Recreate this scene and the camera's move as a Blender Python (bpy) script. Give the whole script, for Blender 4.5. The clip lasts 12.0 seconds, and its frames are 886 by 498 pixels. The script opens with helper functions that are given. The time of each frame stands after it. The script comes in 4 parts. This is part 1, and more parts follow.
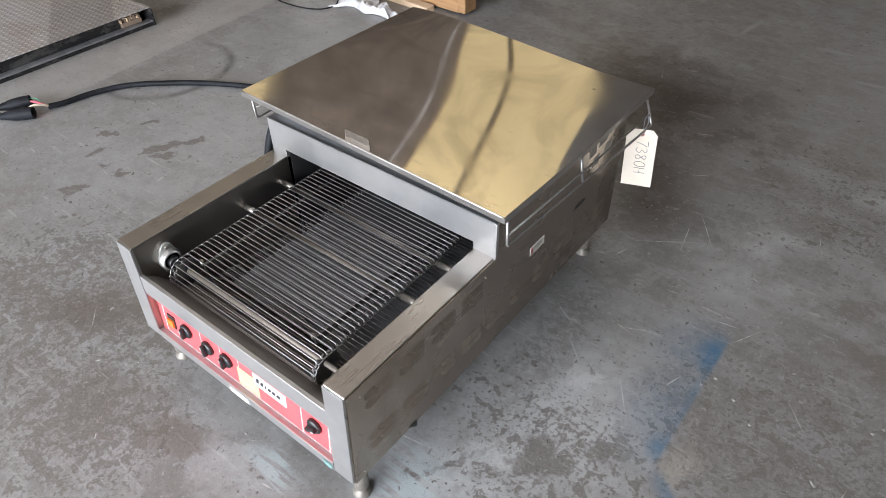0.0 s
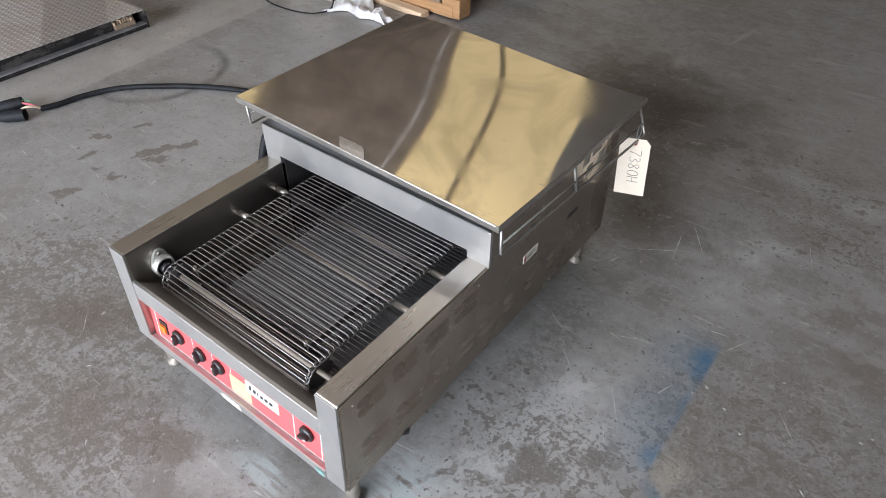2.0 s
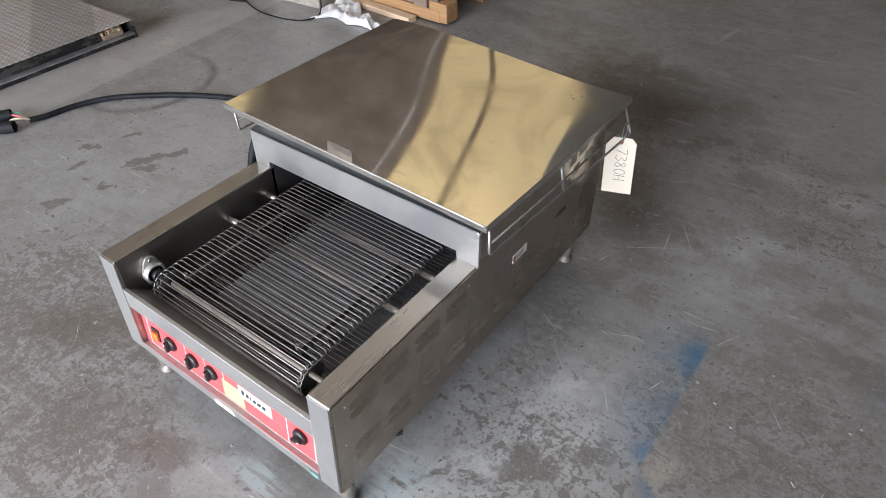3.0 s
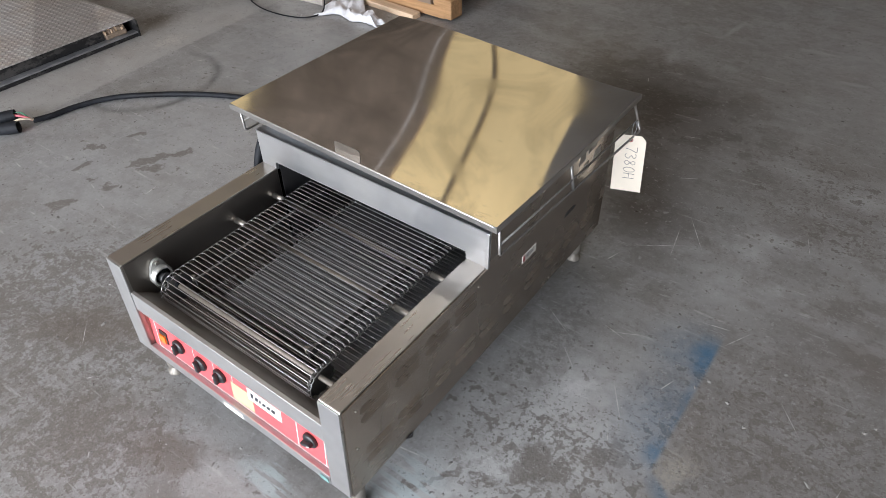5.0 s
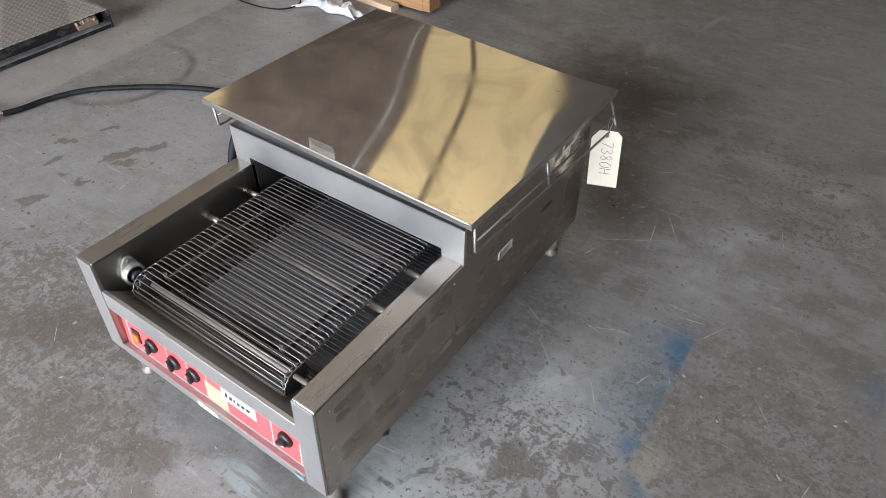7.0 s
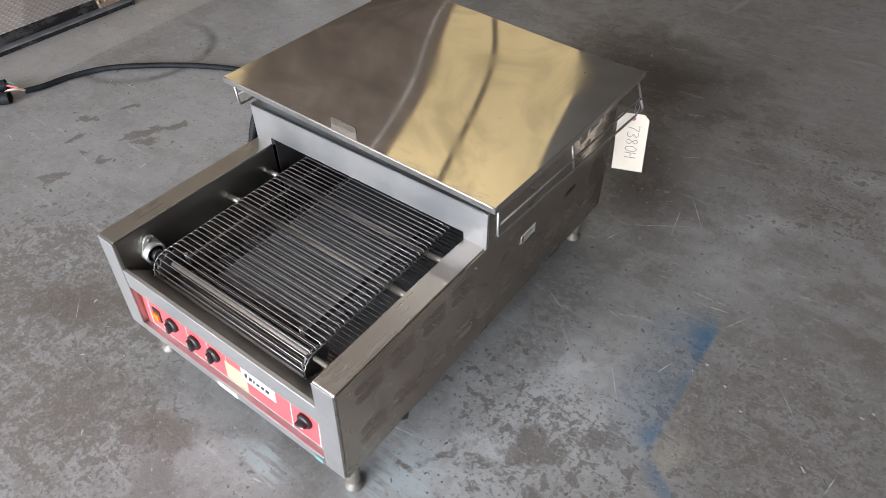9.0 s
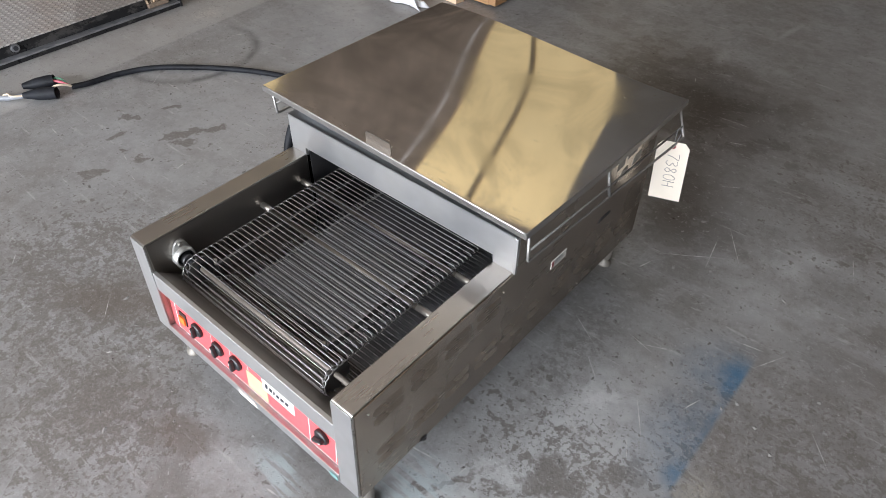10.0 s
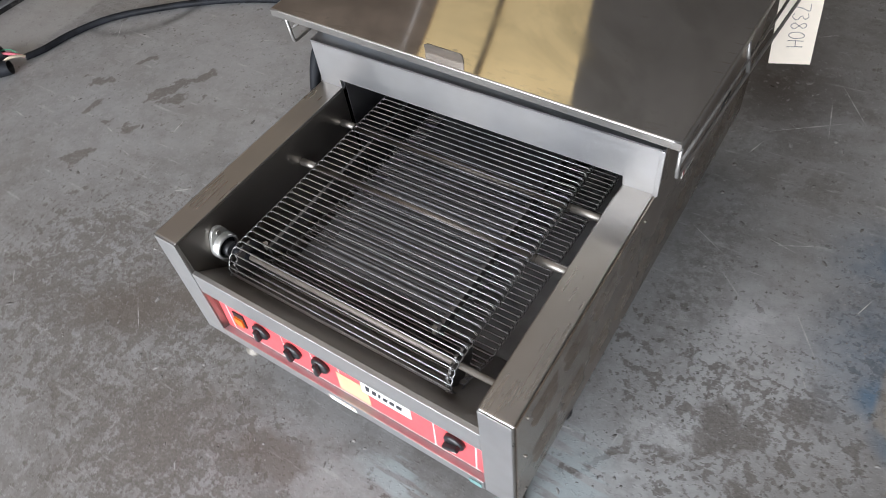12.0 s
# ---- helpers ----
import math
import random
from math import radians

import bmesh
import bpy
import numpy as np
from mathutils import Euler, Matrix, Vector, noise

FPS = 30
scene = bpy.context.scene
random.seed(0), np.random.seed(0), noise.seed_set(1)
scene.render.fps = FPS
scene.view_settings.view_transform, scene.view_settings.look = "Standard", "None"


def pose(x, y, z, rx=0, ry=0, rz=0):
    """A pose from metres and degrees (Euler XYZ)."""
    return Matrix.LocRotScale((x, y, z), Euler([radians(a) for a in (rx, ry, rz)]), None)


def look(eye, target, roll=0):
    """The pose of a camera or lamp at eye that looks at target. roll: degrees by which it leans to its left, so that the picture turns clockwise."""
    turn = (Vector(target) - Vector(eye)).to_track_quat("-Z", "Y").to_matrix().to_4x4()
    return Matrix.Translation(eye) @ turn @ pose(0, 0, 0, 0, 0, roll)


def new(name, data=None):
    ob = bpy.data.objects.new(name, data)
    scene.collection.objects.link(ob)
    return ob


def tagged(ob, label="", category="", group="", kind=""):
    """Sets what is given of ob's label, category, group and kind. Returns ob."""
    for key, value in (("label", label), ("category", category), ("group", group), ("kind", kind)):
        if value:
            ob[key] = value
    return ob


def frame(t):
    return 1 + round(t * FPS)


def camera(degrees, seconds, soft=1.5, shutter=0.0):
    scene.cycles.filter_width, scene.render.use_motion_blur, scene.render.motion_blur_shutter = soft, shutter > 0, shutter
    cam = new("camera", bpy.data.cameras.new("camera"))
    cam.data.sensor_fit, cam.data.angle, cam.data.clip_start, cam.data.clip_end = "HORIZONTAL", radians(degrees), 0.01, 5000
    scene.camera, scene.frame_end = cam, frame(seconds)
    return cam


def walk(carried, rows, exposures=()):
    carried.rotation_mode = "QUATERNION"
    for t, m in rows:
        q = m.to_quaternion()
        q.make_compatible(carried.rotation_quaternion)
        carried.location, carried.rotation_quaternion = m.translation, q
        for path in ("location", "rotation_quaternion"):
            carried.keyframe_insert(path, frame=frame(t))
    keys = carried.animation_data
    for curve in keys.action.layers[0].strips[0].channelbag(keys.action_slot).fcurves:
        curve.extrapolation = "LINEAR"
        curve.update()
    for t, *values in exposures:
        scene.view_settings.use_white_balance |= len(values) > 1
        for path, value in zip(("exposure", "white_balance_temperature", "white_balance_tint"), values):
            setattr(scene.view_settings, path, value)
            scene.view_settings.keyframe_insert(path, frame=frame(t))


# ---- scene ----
cam = camera(66.7, 12.0, soft=0.9, shutter=0.2)
PATH = [
    (0, (0.615, -0.463, 1.409), (-0.334, 0.711, 0.097), -1.6),
    (0.5, (0.61, -0.465, 1.41), (-0.317, 0.715, 0.088), -0.5),
    (1, (0.608, -0.462, 1.414), (-0.309, 0.718, 0.086), -0.3),
    (1.5, (0.61, -0.46, 1.415), (-0.306, 0.72, 0.085), -0.2),
    (2, (0.609, -0.461, 1.42), (-0.325, 0.732, 0.114), -0.6),
    (2.5, (0.615, -0.463, 1.42), (-0.324, 0.732, 0.12), -1.4),
    (3, (0.627, -0.465, 1.421), (-0.299, 0.745, 0.126), -1.4),
    (5, (0.604, -0.458, 1.422), (-0.324, 0.739, 0.116), -2.0),
    (5.5, (0.616, -0.451, 1.423), (-0.312, 0.742, 0.112), -1.8),
    (6, (0.62, -0.445, 1.424), (-0.298, 0.75, 0.109), -1.7),
    (6.5, (0.614, -0.441, 1.427), (-0.278, 0.768, 0.107), -1.4),
    (8.5, (0.599, -0.436, 1.42), (-0.262, 0.764, 0.072), -0.9),
    (9, (0.589, -0.433, 1.415), (-0.306, 0.724, 0.051), -1.4),
    (9.5, (0.58, -0.42, 1.417), (-0.362, 0.688, 0.044), -1.2),
    (10, (0.57, -0.407, 1.423), (-0.403, 0.709, 0.078), -0.4),
    (10.5, (0.538, -0.44, 1.392), (-0.441, 0.694, 0.067), 2.7),
    (11, (0.506, -0.451, 1.336), (-0.448, 0.619, -0.059), 0.8),
    (11.5, (0.401, -0.396, 1.304), (-0.514, 0.584, -0.18), -4.1),
    (12, (0.219, -0.317, 1.254), (-0.636, 0.644, -0.278), -11.1),
]
walk(cam, [(t, look(eye, target, roll)) for t, eye, target, roll in PATH], [(0.0, 0.10), (1.6, 0.08), (2.2, -0.02), (6.6, -0.04), (9.5, -0.01), (11.2, -0.07), (12.0, -0.22)])

# ---- light ----
TURN = math.radians(18.0)          # the hall stands turned against the broiler
ALONG = Vector((-math.sin(TURN), math.cos(TURN), 0))
ACROSS = Vector((math.cos(TURN), math.sin(TURN), 0))


def hall(u, v, z=0.0):
    return ACROSS * u + ALONG * v + Vector((0, 0, z))


world = bpy.data.worlds.new("sky")
scene.world = world
world.use_nodes = True
sky = world.node_tree.nodes.new("ShaderNodeTexSky")
sky.sky_type, sky.sun_disc = "NISHITA", False
sky.sun_elevation, sky.sun_rotation = radians(48), radians(200)
back = world.node_tree.nodes["Background"]
back.inputs["Strength"].default_value = 0.12
world.node_tree.links.new(sky.outputs[0], back.inputs["Color"])

sun = new("sun", bpy.data.lights.new("sun", "SUN"))
sun.data.energy, sun.data.angle, sun.data.color = 2.0, radians(2), (1.0, 0.95, 0.88)
sun.matrix_world = look((-8, -14, 16), (0, 0, 0))

DOOR_U0, DOOR_U1, DOOR_H, FRONT_V = -5.2, 0.6, 3.0, -3.8
door_light = new("door_daylight", bpy.data.lights.new("door_daylight", "AREA"))
door_light.data.shape, door_light.data.size, door_light.data.size_y = "RECTANGLE", DOOR_U1 - DOOR_U0 - 0.1, DOOR_H - 0.1
door_light.data.energy, door_light.data.color = 800, (0.895, 0.938, 1.0)
mid = hall((DOOR_U0 + DOOR_U1) / 2, FRONT_V + 0.05, DOOR_H / 2)
door_light.matrix_world = look(mid, mid + ALONG)
scene.view_settings.exposure = 0.0


# ---- materials ----
class Nodes:
    """A short way to write node materials."""

    def __init__(self, name, rough=0.5, metal=0.0, color=(0.5, 0.5, 0.5)):
        self.mat = bpy.data.materials.new(name)
        self.mat.use_nodes = True
        self.tree = self.mat.node_tree
        self.bsdf = self.tree.nodes["Principled BSDF"]
        self.set("Roughness", rough), self.set("Metallic", metal), self.set("Base Color", color)
        self.place = self.node("ShaderNodeTexCoord").outputs["Object"]

    def node(self, kind):
        return self.tree.nodes.new(kind)

    def put(self, socket, value):
        if isinstance(value, bpy.types.NodeSocket):
            self.tree.links.new(value, socket)
        elif isinstance(value, tuple) and len(value) == 3 and socket.type == "RGBA":
            socket.default_value = (*value, 1)
        else:
            socket.default_value = value

    def set(self, name, value):
        self.put(self.bsdf.inputs[name], value)

    def noise(self, scale, detail=4, stretch=None, rough=0.6, vec=None, shift=0.0):
        vec = vec or self.place
        if stretch or shift:
            m = self.node("ShaderNodeMapping")
            self.put(m.inputs["Vector"], vec)
            m.inputs["Scale"].default_value = stretch or (1, 1, 1)
            m.inputs["Location"].default_value = (shift, shift * 0.7, shift * 0.3)
            vec = m.outputs[0]
        n = self.node("ShaderNodeTexNoise")
        self.put(n.inputs["Vector"], vec)
        n.inputs["Scale"].default_value, n.inputs["Detail"].default_value, n.inputs["Roughness"].default_value = scale, detail, rough
        return n.outputs["Fac"]

    def ramp(self, fac, a, b, lo=0.0, hi=1.0):
        n = self.node("ShaderNodeMapRange")
        n.interpolation_type = "SMOOTHSTEP"
        for i, v in enumerate((fac, a, b, lo, hi)):
            self.put(n.inputs[i], v)
        return n.outputs[0]

    def math(self, op, a, b=0.0):
        n = self.node("ShaderNodeMath")
        n.operation = op
        self.put(n.inputs[0], a), self.put(n.inputs[1], b)
        return n.outputs[0]

    def mix(self, fac, a, b):
        n = self.node("ShaderNodeMix")
        n.data_type = "RGBA"
        self.put(n.inputs[0], fac), self.put(n.inputs[6], a), self.put(n.inputs[7], b)
        return n.outputs[2]

    def bump(self, height, strength=0.3, distance=0.002):
        n = self.node("ShaderNodeBump")
        n.inputs["Strength"].default_value, n.inputs["Distance"].default_value = strength, distance
        self.put(n.inputs["Height"], height)
        self.set("Normal", n.outputs[0])

    def random(self):
        return self.node("ShaderNodeObjectInfo").outputs["Random"]


def steel(name, stretch, color=(0.60, 0.585, 0.56), rough=0.28, grime=0.25, relief=0.015):
    """Brushed stainless steel; stretch is small along the brushing."""
    m = Nodes(name, rough, 1.0)
    grain = m.noise(260, 2, stretch)
    cloud = m.noise(4, 2, rough=0.4)
    smear = m.noise(11, 2, rough=0.4, shift=3.0)
    dirt = m.ramp(m.math("ADD", m.math("MULTIPLY", cloud, 0.6), m.math("MULTIPLY", smear, 0.4)), 0.32, 0.70)
    m.set("Base Color", m.mix(m.math("MULTIPLY", dirt, grime), color, (0.30, 0.27, 0.24)))
    r = m.math("ADD", m.ramp(grain, 0.3, 0.7, rough * 0.96, rough * 1.04), m.math("MULTIPLY", dirt, grime * 0.3))
    m.set("Roughness", r)
    m.bump(m.noise(3.5, 1), relief, 0.002)
    return m.mat


def plain(name, color, rough=0.5, metal=0.0, vary=0.25, scale=40, relief=0.15, gloss=0.5):
    """A painted or moulded surface with a faint mottle and fine relief."""
    m = Nodes(name, rough, metal)
    m.set("Specular IOR Level", gloss)
    n = m.math("ADD", m.math("MULTIPLY", m.noise(scale, 5), 0.6), m.math("MULTIPLY", m.noise(scale * 0.15, 3), 0.4))
    m.set("Base Color", m.mix(m.ramp(n, 0.3, 0.7), tuple(c * (1 - vary) for c in color), tuple(min(1, c * (1 + vary)) for c in color)))
    m.set("Roughness", m.ramp(n, 0.3, 0.7, max(0.02, rough - 0.08), min(1, rough + 0.08)))
    m.bump(n, relief, 0.001)
    return m.mat


def lid_steel():
    """Polished sheet with wiping marks, a few scratches and burn spots."""
    m = Nodes("steel_lid", 0.05, 1.0)
    wipe = m.node("ShaderNodeTexNoise")
    m.put(wipe.inputs["Vector"], m.place)
    wipe.inputs["Scale"].default_value, wipe.inputs["Detail"].default_value, wipe.inputs["Distortion"].default_value = 2.6, 5, 2.4
    haze = m.ramp(wipe.outputs["Fac"], 0.42, 0.68)
    fine = m.noise(90, 4, (0.25, 1, 1))
    drops = m.ramp(m.noise(38, 3, shift=6), 0.70, 0.74)
    edge = m.node("ShaderNodeSeparateXYZ")
    m.put(edge.inputs[0], m.place)
    near = m.math("MULTIPLY", m.ramp(edge.outputs[1], 0.47, 0.56, 1.0, 0.0), m.ramp(m.noise(70, 4, (0.4, 1, 1), shift=2), 0.56, 0.64))
    def mark(x, y, rx, ry, turn):
        s = m.node("ShaderNodeVectorMath")
        s.operation = "SUBTRACT"
        m.put(s.inputs[0], m.place)
        s.inputs[1].default_value = (x, y, 0)
        r = m.node("ShaderNodeVectorRotate")
        r.rotation_type = "Z_AXIS"
        m.put(r.inputs["Vector"], s.outputs[0])
        r.inputs["Angle"].default_value = radians(-turn)
        k = m.node("ShaderNodeVectorMath")
        k.operation = "MULTIPLY"
        m.put(k.inputs[0], r.outputs[0])
        k.inputs[1].default_value = (1 / rx, 1 / ry, 0)
        d = m.node("ShaderNodeVectorMath")
        d.operation = "LENGTH"
        m.put(d.inputs[0], k.outputs[0])
        return m.ramp(d.outputs["Value"], 0.6, 1.0, 1.0, 0.0)
    marks = m.math("MAXIMUM", m.math("MULTIPLY", drops, 0.5), m.math("MULTIPLY", near, 0.25))
    for x, y, rx, ry, turn, dark in [(-0.092, 1.074, 0.006, 0.0035, 20, 1.0), (-0.080, 1.098, 0.004, 0.003, 0, 1.0), (-0.105, 1.085, 0.003, 0.002, 60, 0.8), (-0.33, 1.02, 0.004, 0.003, 0, 0.7), (-0.515, 0.770, 0.022, 0.0016, 25, 0.7), (-0.50, 0.785, 0.010, 0.0012, 15, 0.6),
                                     (0.022, 0.66, 0.012, 0.0012, 8, 0.7), (0.024, 0.69, 0.012, 0.0012, 4, 0.7), (0.025, 0.72, 0.010, 0.0012, 6, 0.7), (0.026, 0.75, 0.012, 0.0012, 2, 0.6), (0.026, 0.80, 0.010, 0.0012, 5, 0.6)]:
        marks = m.math("MAXIMUM", marks, m.math("MULTIPLY", mark(x, y, rx, ry, turn), dark))
    col = m.mix(m.math("MULTIPLY", haze, 0.75), (0.74, 0.705, 0.67), (0.56, 0.53, 0.495))
    m.set("Base Color", m.mix(m.math("MULTIPLY", marks, 0.5), col, (0.34, 0.29, 0.22)))
    m.set("Roughness", m.math("ADD", m.math("ADD", m.ramp(fine, 0.3, 0.7, 0.035, 0.05), m.math("MULTIPLY", haze, 0.05)), m.math("MULTIPLY", marks, 0.25)))
    m.bump(m.noise(4, 1), 0.008, 0.002)
    return m.mat


STEEL_LID = lid_steel()
# One stainless steel in several tones: lit fronts painted lighter, tops and sides darker.
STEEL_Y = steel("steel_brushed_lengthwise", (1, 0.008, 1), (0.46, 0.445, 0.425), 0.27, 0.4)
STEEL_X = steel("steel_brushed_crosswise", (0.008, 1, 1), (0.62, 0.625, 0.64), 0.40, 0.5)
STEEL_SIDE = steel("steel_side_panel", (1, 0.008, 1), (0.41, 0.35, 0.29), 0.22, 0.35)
STEEL_RIM = steel("steel_lid_rim", (0.02, 1, 1), (0.50, 0.49, 0.48), 0.33, 0.5)
STEEL_DARK = steel("steel_dark_grey", (0.05, 1, 1), (0.29, 0.27, 0.25), 0.30, 0.4)
STEEL_TRAY = steel("steel_drip_tray", (0.03, 1, 1), (0.43, 0.395, 0.36), 0.40, 0.5)
# Chamber tones kept lighter than black, standing in for veiling glare between belt rods.
SHIELD = plain("glare_lifted_sheet", (0.095, 0.095, 0.10), 0.55, 0.4, 0.3, 25, 0.2)
RIB = plain("glare_lifted_rib", (0.15, 0.15, 0.155), 0.5, 0.4, 0.3, 25, 0.1)
LIFTED_SHEET = plain("shade_lifted_sheet", (0.32, 0.32, 0.33), 0.6, 0.0, 0.3, 14, 0.2)
STEEL_CHARCOAL = steel("steel_charcoal", (0.05, 1, 1), (0.15, 0.15, 0.16), 0.50, 0.4)
STEEL_ROD = steel("steel_rod", (1, 1, 1), (0.42, 0.395, 0.365), 0.40, 0.3)
STEEL_WIRE = steel("steel_belt_wire", (1, 1, 1), (0.34, 0.35, 0.37), 0.34, 0.5)
WIRE_END = steel("sooty_belt_wire", (1, 1, 1), (0.17, 0.17, 0.18), 0.34, 0.5)
ROD_GRIMY_SHADED = steel("rod_grimy_shaded", (1, 1, 1), (0.15, 0.135, 0.12), 0.42, 0.4)
WIRE_DARK = steel("belt_wire_lower_run", (1, 1, 1), (0.31, 0.31, 0.325), 0.40, 0.5)
STEEL_LEG = plain("dull_steel_leg", (0.24, 0.22, 0.195), 0.5, 0.4, 0.2, 50, 0.1)
HANDLE = plain("bright_wire", (0.36, 0.35, 0.34), 0.40, 0.75, 0.15, 60, 0.05)
LEDGE = plain("dull_steel_ledge", (0.38, 0.42, 0.44), 0.5, 0.5, 0.15, 30, 0.1)
SLEEVE = plain("pale_sleeve", (0.27, 0.24, 0.21), 0.55, 0.5, 0.15, 60, 0.1)
IRON = plain("cast_zinc", (0.58, 0.58, 0.56), 0.45, 0.8)
BLACK = plain("black_plastic", (0.022, 0.022, 0.024), 0.38)
RUBBER = plain("black_rubber", (0.012, 0.013, 0.016), 0.55, 0.0, 0.6, 30, 0.2, 0.15)
RED = plain("red_overlay", (0.64, 0.095, 0.105), 0.42, 0.0, 0.1, 60, 0.05)
WHITE = plain("white_print", (0.78, 0.77, 0.74), 0.5, 0.0, 0.06)
CREAM = plain("cream_label", (0.50, 0.39, 0.24), 0.55, 0.0, 0.1)
INK = plain("black_ink", (0.03, 0.03, 0.035), 0.5)
PENCIL = plain("grey_marker", (0.16, 0.16, 0.18), 0.6)
RESIDUE = plain("sticker_gum", (0.27, 0.25, 0.22), 0.6, 0.0, 0.4, 60, 0.3)
AMBER = plain("amber_switch", (0.70, 0.16, 0.02), 0.3)
MAROON = plain("maroon_eyelet", (0.30, 0.07, 0.07), 0.6)
CARD = plain("manila_card", (0.78, 0.70, 0.60), 0.75, 0.0, 0.05, 25, 0.1)
TEAL = plain("teal_label", (0.17, 0.31, 0.30), 0.5)
DARK_GAP = plain("near_black", (0.035, 0.035, 0.036), 0.7)
GAP_DARK = plain("gap_dark", (0.08, 0.085, 0.095), 0.7)
CLOTH = plain("white_cloth", (0.62, 0.62, 0.65), 0.9, 0.0, 0.08, 90, 0.4)
PINK = plain("pink_wire", (0.62, 0.13, 0.18), 0.4)
BARE = plain("cream_wire", (0.68, 0.58, 0.45), 0.5)
GREEN = plain("green_wire", (0.05, 0.25, 0.14), 0.4)
GREY_CABLE = plain("grey_cable", (0.20, 0.21, 0.23), 0.5)


def scuffed_paint():
    """Glossy black paint, scraped grey in ragged patches."""
    m = Nodes("worn_black_paint", 0.35)
    m.set("Specular IOR Level", 0.4)
    scrape = m.ramp(m.math("ADD", m.math("MULTIPLY", m.noise(16, 8, (1, 0.5, 1), 0.7), 0.7), m.math("MULTIPLY", m.noise(3, 3, shift=4), 0.3)), 0.53, 0.58)
    m.set("Base Color", m.mix(m.math("MULTIPLY", scrape, 0.6), (0.014, 0.014, 0.015), (0.09, 0.083, 0.08)))
    m.set("Roughness", m.ramp(m.noise(30, 5), 0.3, 0.7, 0.25, 0.5))
    m.bump(m.noise(40, 5), 0.2, 0.001)
    return m.mat


BLACK_PAINT = scuffed_paint()
GREY_STEEL = plain("worn_grey_steel", (0.24, 0.24, 0.25), 0.35, 0.4, 0.35, 18, 0.2)
BLOCK = plain("grey_timber", (0.34, 0.31, 0.28), 0.8, 0.0, 0.25, 30, 0.4)
WALL = plain("hall_wall_paint", (0.27, 0.26, 0.25), 0.7, 0.0, 0.12, 3, 0.1)
WALL_TAN = plain("tan_wall_paint", (0.55, 0.46, 0.36), 0.7, 0.0, 0.1, 3, 0.1)
ROOF = plain("roof_underside", (0.73, 0.61, 0.515), 0.75, 0.0, 0.38, 2.2, 0.1)
ROOF_GREY = plain("roof_underside_galvanised", (0.50, 0.485, 0.47), 0.7, 0.0, 0.15, 1.2, 0.1)
BEAM = plain("roof_purlin", (0.40, 0.345, 0.29), 0.6, 0.0, 0.2, 6, 0.1)


def wood(name, color, along):
    m = Nodes(name, 0.7)
    st = tuple(0.06 if i == along else 1.0 for i in range(3))
    grain = m.noise(60, 5, st)
    broad = m.noise(5, 3, st)
    f = m.math("ADD", m.math("MULTIPLY", grain, 0.6), m.math("MULTIPLY", broad, 0.4))
    m.set("Base Color", m.mix(m.ramp(f, 0.35, 0.65), tuple(c * 0.75 for c in color), tuple(min(1, c * 1.15) for c in color)))
    m.bump(grain, 0.4, 0.002)
    return m.mat


PINE = wood("pine_fresh", (0.44, 0.25, 0.12), 0)
PINE_PALE = wood("pine_pale", (0.62, 0.46, 0.32), 0)
WOOD_OLD = wood("weathered_wood", (0.23, 0.17, 0.125), 0)

glow = Nodes("yellowed_skylight", 0.6, 0.0, (0.6, 0.52, 0.3))
glow.set("Emission Color", glow.mix(glow.noise(1.3, 5), (1.0, 0.76, 0.41), (1.0, 0.83, 0.50)))
along_hall = glow.node("ShaderNodeSeparateXYZ")
glow.put(along_hall.inputs[0], glow.place)
glow.set("Emission Strength", glow.math("MULTIPLY", glow.ramp(along_hall.outputs[1], 5.8, 7.6, 0.82, 0.58), glow.ramp(glow.noise(2.5, 4, (1, 0.3, 1)), 0.3, 0.7, 0.93, 1.06)))
SKYLIGHT = glow.mat
# Glow for an added strip that stands for a pale pipe's reflection.
line_glow = Nodes("glow_line", 0.5, 0.0, (0.7, 0.7, 0.7))
line_glow.set("Emission Color", (0.95, 0.95, 1.0))
line_glow.set("Emission Strength", 0.36)
GLOW_LINE = line_glow.mat
tube_glow = Nodes("strip_light_diffuser", 0.5, 0.0, (0.8, 0.8, 0.8))
tube_glow.set("Emission Color", (1.0, 0.97, 0.92))
tube_glow.set("Emission Strength", 5.0)
STRIP = tube_glow.mat


def checker_plate():
    """Diamond plate: raised lozenges in two directions, worn bright on top."""
    m = Nodes("diamond_plate", 0.4, 0.2)
    sep = m.node("ShaderNodeSeparateXYZ")
    m.put(sep.inputs[0], m.place)
    x, y = sep.outputs[0], sep.outputs[1]
    s = 2 * math.pi / 0.062
    a = m.math("SINE", m.math("MULTIPLY", m.math("ADD", x, y), s))
    b = m.math("SINE", m.math("MULTIPLY", m.math("SUBTRACT", x, y), s))
    lug = m.ramp(m.math("MULTIPLY", a, b), 0.2, 0.6)
    rust = m.ramp(m.noise(3, 6), 0.42, 0.62)
    base = m.mix(rust, (0.48, 0.465, 0.46), (0.43, 0.38, 0.35))
    # Band between two slanted lines painted browner, like shade across the deck.
    w = m.math("ADD", y, m.math("MULTIPLY", x, 0.567))
    worn = m.math("MULTIPLY", m.ramp(w, -0.80, -0.775), m.ramp(w, -0.45, -0.43, 1.0, 0.0))
    base = m.mix(m.math("MULTIPLY", worn, 0.6), base, (0.25, 0.225, 0.21))
    m.set("Base Color", m.mix(lug, m.mix(0.32, base, (0.07, 0.07, 0.075)), base))
    m.set("Roughness", m.ramp(m.noise(7, 4), 0.3, 0.7, 0.34, 0.55))
    m.bump(lug, 0.9, 0.003)
    return m.mat


